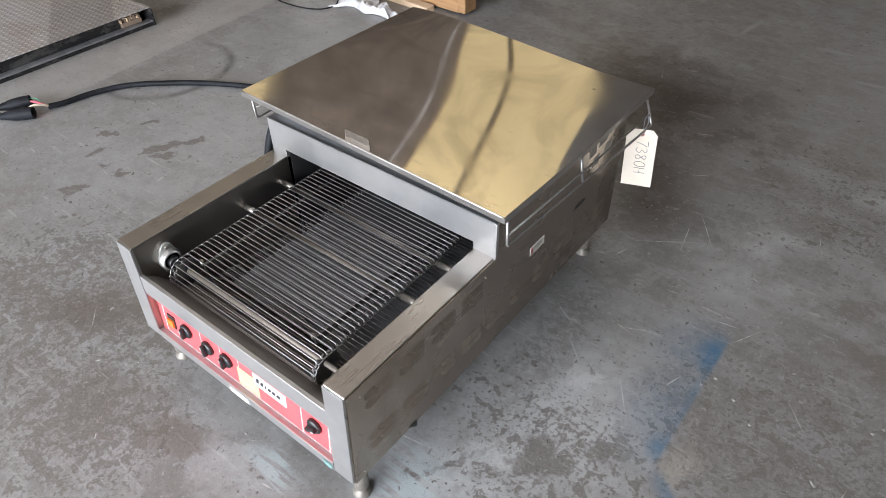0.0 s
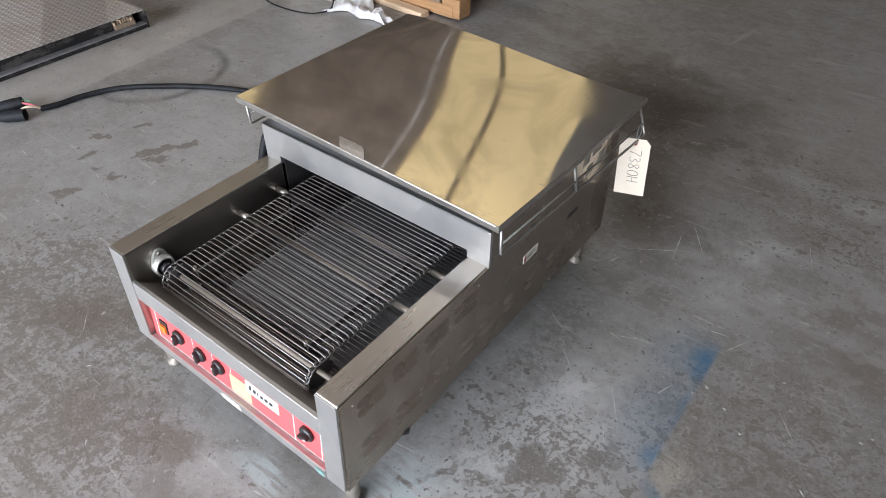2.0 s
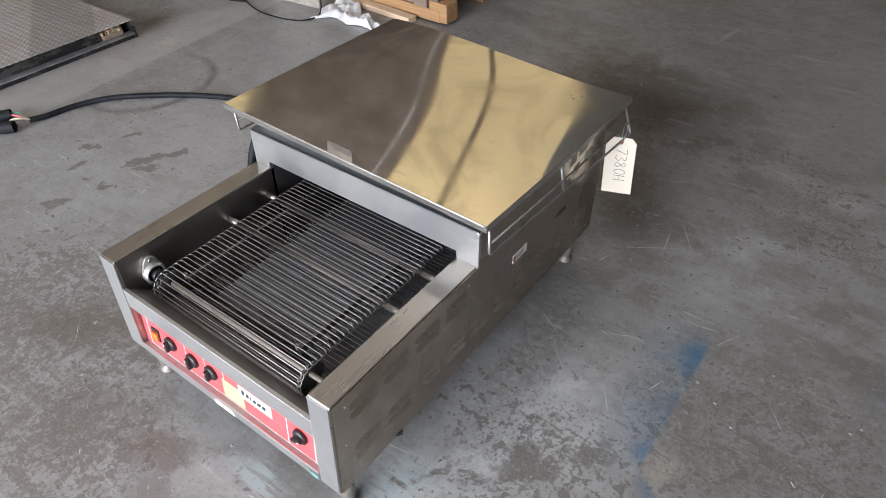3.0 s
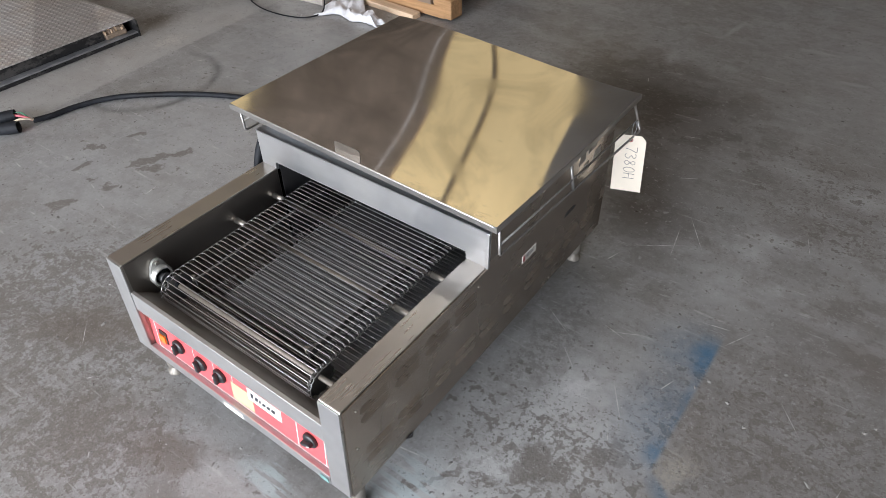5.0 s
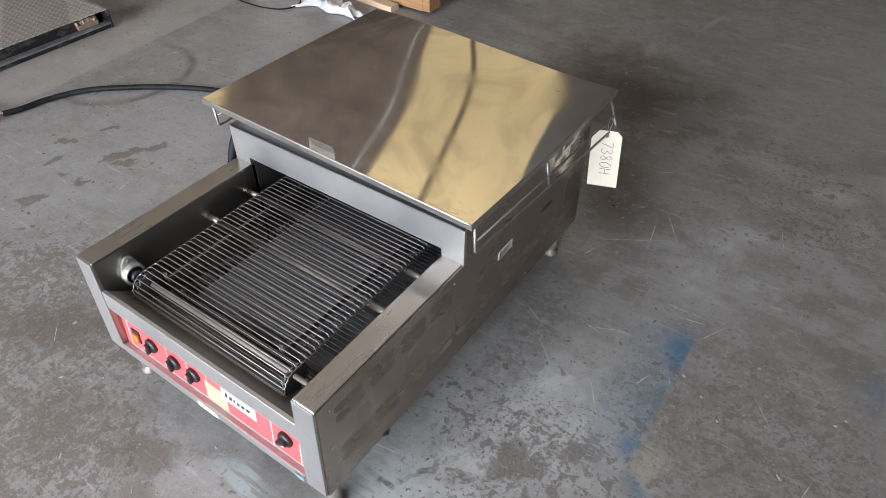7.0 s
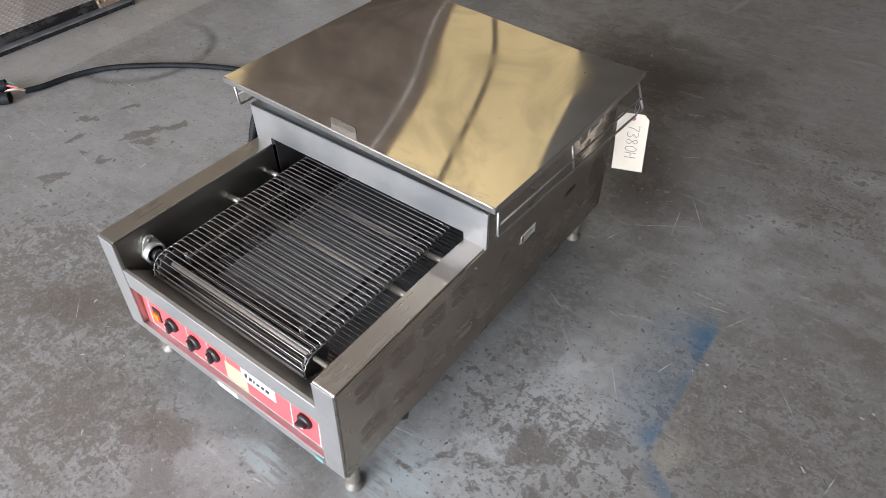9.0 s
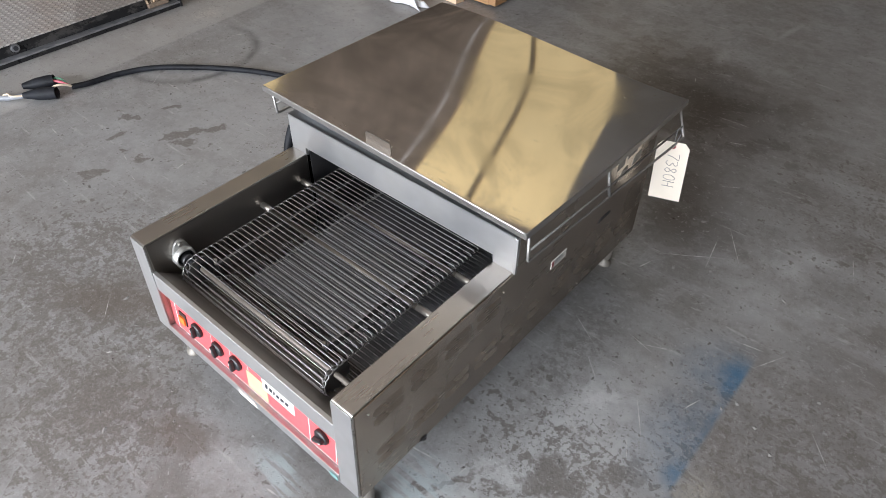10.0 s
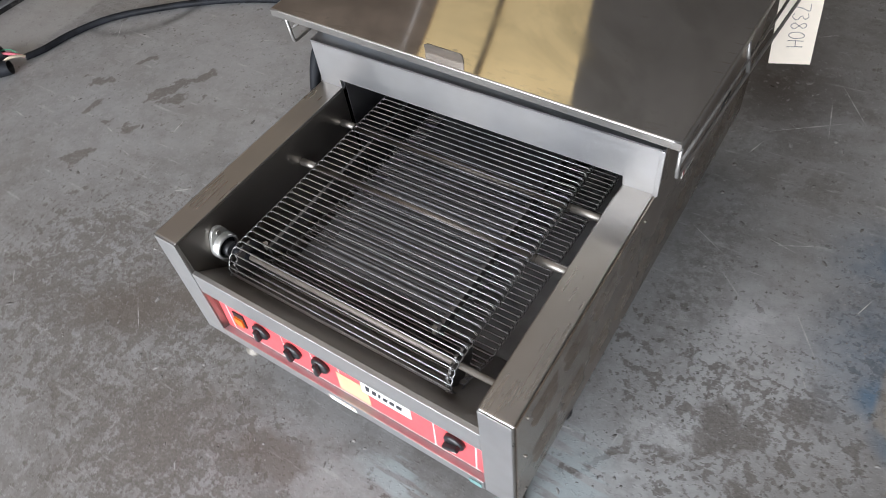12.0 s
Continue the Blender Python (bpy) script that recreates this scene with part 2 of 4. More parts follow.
def concrete():
    """Old hall floor: grey slab with grease stains, peeled paint, scratches, overspray and painted shadow."""
    m = Nodes("concrete_floor", 0.6)
    P = m.place
    wob = m.node("ShaderNodeTexNoise")
    m.put(wob.inputs["Vector"], P)
    wob.inputs["Scale"].default_value, wob.inputs["Detail"].default_value, wob.inputs["Roughness"].default_value = 13, 10, 0.68
    off = m.node("ShaderNodeVectorMath")
    off.operation = "MULTIPLY_ADD"
    m.put(off.inputs[0], wob.outputs["Color"])
    off.inputs[1].default_value, off.inputs[2].default_value = (0.14, 0.14, 0), (-0.07, -0.07, 0)
    rag = m.node("ShaderNodeVectorMath")
    rag.operation = "ADD"
    m.put(rag.inputs[0], P), m.put(rag.inputs[1], off.outputs[0])
    RAGGED = rag.outputs[0]

    def spot(x, y, rx, ry, turn=0.0, soft=0.5, vec=P):
        """1 inside an ellipse, falling to 0 at its edge."""
        s = m.node("ShaderNodeVectorMath")
        s.operation = "SUBTRACT"
        m.put(s.inputs[0], vec)
        s.inputs[1].default_value = (x, y, 0)
        r = m.node("ShaderNodeVectorRotate")
        r.rotation_type = "Z_AXIS"
        m.put(r.inputs["Vector"], s.outputs[0])
        r.inputs["Angle"].default_value = radians(-turn)
        k = m.node("ShaderNodeVectorMath")
        k.operation = "MULTIPLY"
        m.put(k.inputs[0], r.outputs[0])
        k.inputs[1].default_value = (1 / rx, 1 / ry, 0)
        d = m.node("ShaderNodeVectorMath")
        d.operation = "LENGTH"
        m.put(d.inputs[0], k.outputs[0])
        return m.ramp(d.outputs["Value"], 1.0 - soft, 1.0, 1.0, 0.0)

    def union(*facs):
        out = facs[0]
        for f in facs[1:]:
            out = m.math("MAXIMUM", out, f)
        return out

    def scuffs(turn, scale, shift, low):
        """Short strokes in one direction."""
        mp = m.node("ShaderNodeMapping")
        m.put(mp.inputs["Vector"], P)
        mp.inputs["Rotation"].default_value = (0, 0, radians(turn))
        mp.inputs["Scale"].default_value = (0.10, 1, 1)
        mp.inputs["Location"].default_value = (shift, shift, 0)
        n = m.node("ShaderNodeTexNoise")
        m.put(n.inputs["Vector"], mp.outputs[0])
        n.inputs["Scale"].default_value, n.inputs["Detail"].default_value = scale, 3
        return m.ramp(n.outputs["Fac"], low, low + 0.06)

    broad, mid, fine, speck = m.noise(0.9, 5), m.noise(4.5, 6, shift=2), m.noise(28, 8, rough=0.7, shift=5), m.noise(150, 4)
    col = m.mix(m.ramp(broad, 0.35, 0.65), (0.178, 0.165, 0.155), (0.222, 0.219, 0.219))
    col = m.mix(m.math("MULTIPLY", m.ramp(mid, 0.42, 0.68), 0.5), col, (0.262, 0.262, 0.265))
    col = m.mix(m.math("MULTIPLY", m.ramp(m.noise(2.2, 4, shift=9), 0.5, 0.7), 0.6), col, (0.135, 0.115, 0.10))
    col = m.mix(m.math("MULTIPLY", m.ramp(fine, 0.40, 0.66), 0.4), col, (0.125, 0.115, 0.108))
    col = m.mix(m.math("MULTIPLY", m.ramp(m.noise(75, 5, rough=0.75, shift=4), 0.50, 0.60), m.ramp(mid, 0.4, 0.65, 0.05, 0.35)), col, (0.33, 0.328, 0.325))
    col = m.mix(m.math("MULTIPLY", m.ramp(m.noise(110, 6, rough=0.75, shift=14), 0.54, 0.62), m.ramp(mid, 0.35, 0.6, 0.5, 0.12)), col, (0.10, 0.092, 0.086))
    # Broad dull areas; the one behind the broiler takes in its shadow.
    dull = union(spot(-1.1, 0.0, 1.0, 0.75, 20, 0.9, RAGGED), m.math("MULTIPLY", spot(-0.2, 2.05, 0.55, 0.5, 0, 0.9, RAGGED), 0.8), m.math("MULTIPLY", spot(0.9, 1.5, 0.5, 0.7, 0, 0.9, RAGGED), 0.2))
    col = m.mix(m.math("MULTIPLY", dull, 0.20), col, (0.115, 0.108, 0.103))
    # Brown stain with the broiler's cast shadow painted in, behind and right of it.
    oil_shade = m.math("MULTIPLY", union(m.math("MULTIPLY", spot(0.06, 1.95, 0.42, 0.60, 15, 1.0, RAGGED), 0.7), spot(-0.27, 2.05, 0.68, 0.50, -50, 0.9, RAGGED), spot(-0.02, 1.52, 0.24, 0.46, 20, 0.95, RAGGED)), 0.9)
    col = m.mix(oil_shade, col, (0.062, 0.050, 0.040))
    # Brown stain and shadow painted beside the platform's far end.
    col = m.mix(m.math("MULTIPLY", spot(-2.84, 1.50, 0.20, 0.24, 0, 0.9, RAGGED), 0.75), col, (0.075, 0.06, 0.048))
    col = m.mix(m.math("MULTIPLY", spot(-1.75, 1.0, 1.1, 1.5, 10, 1.0, RAGGED), m.ramp(mid, 0.35, 0.65, 0.4, 0.75)), col, (0.300, 0.300, 0.306))
    col = m.mix(m.math("MULTIPLY", spot(-1.7, 1.75, 1.0, 0.8, 0, 1.0, RAGGED), m.ramp(mid, 0.35, 0.65, 0.4, 0.8)), col, (0.285, 0.288, 0.295))
    # lighter patches beside the broiler
    pale = union(spot(0.18, 0.48, 0.40, 0.50, 0, 0.95, RAGGED), spot(0.12, 0.14, 0.38, 0.28, 0, 0.95, RAGGED), m.math("MULTIPLY", union(spot(0.38, 1.20, 0.20, 0.22, 0, 0.95, RAGGED), spot(0.40, 1.42, 0.13, 0.16, 0, 0.95, RAGGED), spot(0.10, 1.70, 0.2, 0.3, 0, 0.95, RAGGED)), 0.42), m.math("MULTIPLY", spot(-0.30, -0.10, 0.22, 0.10, 20, 0.95, RAGGED), 0.5))
    col = m.mix(m.math("MULTIPLY", pale, m.ramp(m.noise(20, 8, rough=0.7, shift=1), 0.3, 0.6, 0.3, 0.95)), col, (0.42, 0.425, 0.43))
    coat = m.ramp(m.math("ADD", m.math("MULTIPLY", m.noise(9, 10, rough=0.7, shift=51), 0.8), m.math("MULTIPLY", broad, 0.2)), 0.50, 0.535)
    col = m.mix(m.math("MULTIPLY", coat, 0.22), col, (0.36, 0.362, 0.365))
    mp = m.node("ShaderNodeMapping")
    m.put(mp.inputs["Vector"], P)
    mp.inputs["Rotation"].default_value, mp.inputs["Scale"].default_value = (0, 0, radians(-30)), (0.35, 1, 1)
    wash = m.ramp(m.noise(6, 7, rough=0.65, vec=mp.outputs[0]), 0.50, 0.64)
    col = m.mix(m.math("MULTIPLY", wash, 0.35), col, (0.33, 0.332, 0.34))
    smudge = union(spot(0.45, 1.48, 0.13, 0.07, -40, 0.9, RAGGED), spot(0.62, 1.85, 0.14, 0.08, 30, 0.9, RAGGED), spot(0.24, 1.30, 0.10, 0.06, 10, 0.9, RAGGED), spot(0.40, 1.38, 0.07, 0.05, 20, 0.9, RAGGED), spot(0.51, 1.25, 0.06, 0.05, 10, 0.9, RAGGED), spot(-0.34, 2.58, 0.05, 0.16, 10, 0.9, RAGGED), spot(-0.20, 3.06, 0.025, 0.17, -8, 0.7), spot(0.20, 3.0, 0.10, 0.03, 0, 0.7), spot(0.42, 2.75, 0.09, 0.025, 5, 0.7))
    col = m.mix(m.math("MULTIPLY", smudge, m.ramp(fine, 0.35, 0.6, 0.15, 0.6)), col, (0.40, 0.405, 0.415))
    far = m.math("MULTIPLY", spot(0.75, 2.9, 1.1, 1.3, 0, 1.0, RAGGED), m.ramp(mid, 0.35, 0.65, 0.35, 0.75))
    col = m.mix(far, col, (0.30, 0.292, 0.287))
    # flaked and greasy patches
    where = union(spot(0.25, 0.36, 0.42, 0.42, 0, 0.9), m.math("MULTIPLY", spot(-1.15, -0.02, 0.75, 0.5, 0, 0.8), 1.2), m.math("MULTIPLY", spot(-0.75, -0.25, 0.5, 0.35, 0, 0.8), 1.2), spot(0.70, 0.70, 0.55, 0.5, 0, 0.8), m.math("MULTIPLY", spot(0.55, 1.75, 0.5, 0.5, 0, 0.9), 0.7))
    flake = m.math("ADD", m.math("MULTIPLY", where, 0.10), m.math("ADD", m.math("MULTIPLY", m.noise(30, 7, rough=0.62, shift=7), 0.75), m.math("MULTIPLY", m.noise(5, 3, shift=3), 0.25)))
    chips = m.math("ADD", m.math("MULTIPLY", where, 0.10), m.math("ADD", m.math("MULTIPLY", m.noise(85, 4, rough=0.55, shift=12), 0.8), m.math("MULTIPLY", m.noise(7, 4, shift=27), 0.2)))
    peel = union(m.ramp(flake, 0.622, 0.630), m.math("MULTIPLY", m.ramp(chips, 0.632, 0.642), 0.85))
    rim = m.math("MULTIPLY", m.ramp(flake, 0.575, 0.594), m.ramp(flake, 0.594, 0.606, 1.0, 0.0))
    col = m.mix(m.math("MULTIPLY", rim, 0.3), col, (0.36, 0.36, 0.36))
    stains = union(spot(0.245, 0.345, 0.075, 0.045, -50, 0.35, RAGGED), m.math("MULTIPLY", spot(0.373, 0.478, 0.045, 0.03, -40, 0.3, RAGGED), 0.7), m.math("MULTIPLY", spot(-0.42, -0.22, 0.09, 0.06, 20, 0.6, RAGGED), 0.5), spot(0.09, 0.225, 0.15, 0.013, 58, 0.5, RAGGED), spot(0.155, 0.247, 0.03, 0.014, 20, 0.5, RAGGED),
                   spot(-1.66, 0.63, 0.11, 0.030, 65, 0.25, RAGGED), spot(-1.60, 0.72, 0.055, 0.030, 80, 0.25, RAGGED), spot(-1.60, 0.59, 0.05, 0.03, 20, 0.25, RAGGED), spot(-1.87, 0.70, 0.05, 0.018, 50, 0.25, RAGGED), spot(-1.93, 0.55, 0.045, 0.02, 40, 0.25, RAGGED), spot(-1.69, 0.25, 0.06, 0.025, 60, 0.25, RAGGED), spot(-1.63, 0.43, 0.045, 0.02, 40, 0.3, RAGGED), spot(-1.735, 0.41, 0.03, 0.015, 20, 0.3, RAGGED), spot(0.35, 0.45, 0.035, 0.03, 0, 0.3, RAGGED),
                   spot(-1.85, 0.45, 0.04, 0.02, 70, 0.3, RAGGED))
    stains = union(stains, spot(0.215, 0.315, 0.05, 0.028, 10, 0.3, RAGGED), spot(0.29, 0.37, 0.035, 0.02, -70, 0.3, RAGGED), spot(0.02, 0.13, 0.02, 0.011, 30, 0.4, RAGGED), spot(0.30, 0.22, 0.05, 0.02, 80, 0.35, RAGGED), spot(0.115, 0.47, 0.03, 0.008, 60, 0.4, RAGGED))
    bare = m.math("MULTIPLY", union(m.math("MULTIPLY", peel, 0.8), m.math("MULTIPLY", stains, 0.85)), m.ramp(m.noise(85, 5, rough=0.7, shift=21), 0.34, 0.46, 0.35, 1.0))
    col = m.mix(bare, col, m.mix(m.ramp(speck, 0.3, 0.7), (0.105, 0.093, 0.083), (0.165, 0.150, 0.138)))
    grease = m.math("MULTIPLY", union(spot(-0.50, -0.135, 0.10, 0.075, 10, 0.5, RAGGED), spot(-1.05, -0.02, 0.28, 0.10, 30, 0.7, RAGGED)), 0.6)
    col = m.mix(grease, col, (0.12, 0.10, 0.085))
    # Smooth dark layer over the same stain, deepening the painted shadow.
    stain_shade = m.math("MULTIPLY", union(spot(-0.25, 2.15, 0.50, 0.55, -40, 1.0), m.math("MULTIPLY", spot(0.02, 1.60, 0.28, 0.55, 15, 1.0), 0.85)), m.ramp(mid, 0.3, 0.7, 0.85, 0.6))
    col = m.mix(stain_shade, col, (0.062, 0.051, 0.041))
    # darker speckle along the broiler's foot, gloss painted as bright spots before it
    foot_speckle = m.math("MULTIPLY", spot(0.07, 0.72, 0.13, 0.50, 0, 0.9, RAGGED), m.ramp(m.noise(65, 6, rough=0.7, shift=29), 0.42, 0.58, 0.25, 0.75))
    col = m.mix(foot_speckle, col, (0.135, 0.128, 0.122))
    col = m.mix(m.math("MULTIPLY", union(spot(0.13, 0.285, 0.10, 0.05, 25, 0.95, RAGGED), spot(0.20, 0.60, 0.09, 0.06, 60, 0.95, RAGGED)), m.ramp(m.noise(60, 5, shift=37), 0.3, 0.6, 0.2, 0.7)), col, (0.50, 0.505, 0.51))
    # pale bluish scuffs by the leg
    teal = m.math("MULTIPLY", m.math("MULTIPLY", union(spot(0.03, 0.10, 0.13, 0.17, 0, 0.9, RAGGED), spot(-0.25, -0.05, 0.12, 0.06, 0, 0.9, RAGGED)), union(scuffs(20, 60, 1, 0.5), scuffs(110, 50, 2, 0.52))), 0.7)
    col = m.mix(teal, col, (0.40, 0.46, 0.48))
    strokes = union(scuffs(15, 95, 13, 0.685), scuffs(-25, 105, 17, 0.685), scuffs(62, 100, 23, 0.69), scuffs(35, 38, 3, 0.66), scuffs(-50, 42, 5, 0.665), scuffs(85, 46, 8, 0.67))
    col = m.mix(m.math("MULTIPLY", strokes, m.ramp(fine, 0.4, 0.6, 0.05, 0.5)), col, (0.45, 0.445, 0.44))
    # pale band by the plate and a round tyre mark
    sep = m.node("ShaderNodeSeparateXYZ")
    m.put(sep.inputs[0], P)
    band_x = m.math("ADD", m.math("ADD", sep.outputs[0], m.math("MULTIPLY", sep.outputs[1], 0.07)), m.math("MULTIPLY", m.math("SUBTRACT", fine, 0.5), 0.03))
    band = m.math("MULTIPLY", m.ramp(band_x, -2.345, -2.32, 1.0, 0.0), m.ramp(sep.outputs[0], -2.9, -2.6))
    col = m.mix(m.math("MULTIPLY", band, m.ramp(fine, 0.3, 0.7, 0.3, 0.6)), col, (0.395, 0.385, 0.372))
    rubbed = m.math("MULTIPLY", spot(-2.55, 1.36, 0.10, 0.16, 0, 0.9, RAGGED), m.ramp(m.noise(60, 6, rough=0.75, shift=17), 0.45, 0.55))
    col = m.mix(m.math("MULTIPLY", rubbed, 0.55), col, (0.46, 0.43, 0.39))
    ring = m.math("MULTIPLY", m.math("SUBTRACT", spot(-2.24, 1.05, 0.315, 0.335, 0, 0.12), spot(-2.24, 1.05, 0.285, 0.305, 0, 0.16)), m.ramp(band_x, -2.31, -2.15))
    col = m.mix(m.math("MULTIPLY", ring, m.ramp(m.noise(9, 4, shift=5), 0.35, 0.6, 0.5, 1.0)), col, (0.10, 0.10, 0.10))
    # blue overspray, cut off by a masked edge
    x_in = m.math("ADD", sep.outputs[0], m.math("MULTIPLY", m.math("SUBTRACT", fine, 0.5), 0.012))
    edge = m.ramp(x_in, 0.452, 0.466, 1.0, 0.0)
    strong = union(spot(0.445, 0.885, 0.085, 0.13, 12, 0.9), m.math("MULTIPLY", spot(0.455, 0.542, 0.07, 0.085, 0, 0.95), 0.85), m.math("MULTIPLY", spot(0.46, 0.70, 0.06, 0.24, 0, 1.0), 0.62))
    haze = m.math("MULTIPLY", union(spot(0.40, 0.87, 0.16, 0.19, 0, 1.0), spot(0.42, 0.65, 0.17, 0.28, 0, 1.0)), 0.38)
    blue = m.math("MULTIPLY", m.math("MULTIPLY", union(strong, haze), edge), m.ramp(fine, 0.3, 0.6, 0.5, 0.82))
    slant = m.math("ADD", m.math("ADD", sep.outputs[1], m.math("MULTIPLY", sep.outputs[0], 0.75)), m.math("MULTIPLY", m.math("SUBTRACT", fine, 0.5), 0.02))
    blue = union(blue, m.math("MULTIPLY", m.math("MULTIPLY", spot(0.515, 0.44, 0.10, 0.045, -35, 0.9), m.ramp(slant, 0.825, 0.845, 1.0, 0.0)), 0.5),
                 m.math("MULTIPLY", spot(0.90, 1.04, 0.07, 0.12, 0, 1.0), 0.3))
    col = m.mix(blue, col, (0.026, 0.115, 0.22))
    # bare buff rim next to the mask edge
    buff = m.math("MULTIPLY", m.math("MULTIPLY", spot(0.50, 0.515, 0.06, 0.11, -25, 0.9, RAGGED), m.ramp(x_in, 0.455, 0.47)), m.ramp(slant, 0.825, 0.85))
    col = m.mix(m.math("MULTIPLY", buff, m.ramp(m.noise(95, 5, rough=0.75, shift=8), 0.38, 0.55, 0.1, 0.85)), col, (0.38, 0.355, 0.31))
    # bare brownish slab beyond the masked edge, never coated
    raw = m.math("MULTIPLY", m.ramp(x_in, 0.452, 0.47), m.math("MULTIPLY", m.ramp(sep.outputs[1], 0.30, 0.55), m.ramp(sep.outputs[1], 0.80, 1.35, 1.0, 0.0)))
    col = m.mix(m.math("MULTIPLY", raw, m.ramp(mid, 0.3, 0.7, 0.12, 0.42)), col, (0.135, 0.122, 0.113))
    # scratches
    rnd = random.Random(9)
    lines = [spot(x, y, l, w, a, 0.6) for x, y, l, w, a in [(0.31, 0.621, 0.066, 0.0022, -57), (0.329, 0.526, 0.034, 0.0018, -62), (0.205, 0.833, 0.046, 0.0022, -15), (0.49, 1.0, 0.06, 0.0016, 62), (0.15, 1.252, 0.12, 0.002, 33), (0.231, 1.378, 0.11, 0.0018, -58), (0.19, 1.30, 0.09, 0.0022, -80)]]
    for _ in range(64):
        lines.append(spot(rnd.uniform(-2.3, 1.6), rnd.uniform(-0.3, 2.6), rnd.uniform(0.02, 0.07), rnd.uniform(0.0013, 0.0027), rnd.uniform(0, 180), 0.6))
    scratch = m.math("MULTIPLY", union(*lines), m.ramp(m.noise(45, 3), 0.4, 0.6, 0.3, 1.0))
    col = m.mix(scratch, col, (0.52, 0.51, 0.50))
    col = m.mix(m.math("MULTIPLY", m.ramp(m.noise(48, 7, rough=0.7, shift=31), 0.60, 0.64), 0.5), col, (0.13, 0.118, 0.108))
    col = m.mix(m.math("MULTIPLY", m.ramp(m.noise(55, 7, rough=0.7, shift=41), 0.60, 0.64), 0.4), col, (0.37, 0.37, 0.37))
    grit = m.ramp(m.noise(230, 2), 0.66, 0.74)
    col = m.mix(m.math("MULTIPLY", grit, 0.65), col, (0.46, 0.45, 0.44))
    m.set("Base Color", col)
    m.set("Roughness", m.math("ADD", m.ramp(fine, 0.3, 0.7, 0.27, 0.40), m.math("MULTIPLY", bare, 0.25)))
    lump = m.ramp(m.noise(120, 2, rough=0.4, shift=33), 0.62, 0.70)
    h = m.math("SUBTRACT", m.math("ADD", m.math("MULTIPLY", fine, 0.25), m.math("ADD", m.math("MULTIPLY", speck, 0.12), m.math("MULTIPLY", lump, 0.18))), m.math("MULTIPLY", peel, 0.45))
    m.bump(h, 0.45, 0.004)
    return m.mat


PLATE, CONCRETE = checker_plate(), concrete()


# ---- mesh helpers ----
def box(bm, x0, x1, y0, y1, z0, z1, bevel=0.0):
    vs = [bm.verts.new((x, y, z)) for x in (x0, x1) for y in (y0, y1) for z in (z0, z1)]
    fs = [bm.faces.new([vs[i] for i in q]) for q in ((0, 1, 3, 2), (4, 6, 7, 5), (0, 4, 5, 1), (2, 3, 7, 6), (0, 2, 6, 4), (1, 5, 7, 3))]
    if bevel:
        bmesh.ops.bevel(bm, geom=list({e for f in fs for e in f.edges}), offset=bevel, segments=2, affect="EDGES", profile=0.5)
    return bm


def prism(bm, pts, ext, bevel=0.0):
    """A plate: the outline pts (3D) pushed out by ext."""
    ext = Vector(ext)
    a = [bm.verts.new(p) for p in pts]
    b = [bm.verts.new(Vector(p) + ext) for p in pts]
    n = len(pts)
    fs = [bm.faces.new(a[::-1]), bm.faces.new(b)] + [bm.faces.new((a[i], a[(i + 1) % n], b[(i + 1) % n], b[i])) for i in range(n)]
    if bevel:
        bmesh.ops.bevel(bm, geom=list({e for f in fs for e in f.edges}), offset=bevel, segments=2, affect="EDGES", profile=0.5)
    return bm


def tube(bm, pts, r, seg=8, cap=True):
    """A round rod along the points; r is one radius or one for each point."""
    pts = [Vector(p) for p in pts]
    rs = r if isinstance(r, (list, tuple)) else [r] * len(pts)
    rings, up = [], None
    for i, p in enumerate(pts):
        d = (pts[min(i + 1, len(pts) - 1)] - pts[max(i - 1, 0)]).normalized()
        if up is None:
            up = d.orthogonal().normalized()
        up = (up - d * up.dot(d)).normalized()
        side = d.cross(up)
        rings.append([bm.verts.new(p + (up * math.cos(2 * math.pi * k / seg) + side * math.sin(2 * math.pi * k / seg)) * rs[i]) for k in range(seg)])
    for a, b in zip(rings, rings[1:]):
        for k in range(seg):
            f = bm.faces.new((a[k], a[(k + 1) % seg], b[(k + 1) % seg], b[k]))
            f.smooth = True
    if cap:
        bm.faces.new(rings[0][::-1]), bm.faces.new(rings[-1])
    return bm


def curve(pts, n=8):
    """Smooth points through pts."""
    pts = [Vector(p) for p in pts]
    pts = [pts[0] * 2 - pts[1]] + pts + [pts[-1] * 2 - pts[-2]]
    out = []
    for i in range(1, len(pts) - 2):
        a, b, c, d = pts[i - 1:i + 3]
        for k in range(n):
            t = k / n
            out.append(0.5 * (2 * b + (c - a) * t + (2 * a - 5 * b + 4 * c - d) * t * t + (3 * b - a - 3 * c + d) * t ** 3))
    return out + [pts[-2]]


def mesh_of(name, bm, material):
    me = bpy.data.meshes.new(name)
    bmesh.ops.recalc_face_normals(bm, faces=bm.faces)
    bm.to_mesh(me)
    bm.free()
    me.materials.append(material)
    return me


def part(name, bm, material, parent=None, label=""):
    ob = new(name, mesh_of(name, bm, material))
    ob.parent = parent
    return tagged(ob, label)


def piece(name, me, parent, m=None):
    ob = new(name, me)
    ob.parent = parent
    if m is not None:
        ob.matrix_local = m
    return ob


def thing(name, label, category, at=(0, 0, 0), group="", kind=""):
    ob = new(name)
    ob.location = at
    ob.empty_display_size = 0.05
    return tagged(ob, label, category, group, kind)


# ---- the hall ----
def floor_sheet():
    bm = bmesh.new()
    bmesh.ops.create_grid(bm, x_segments=1, y_segments=1, size=30)
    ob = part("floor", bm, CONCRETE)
    return tagged(ob, "stained grey concrete hall floor with scratches and blue overspray", "floor", kind="structure")


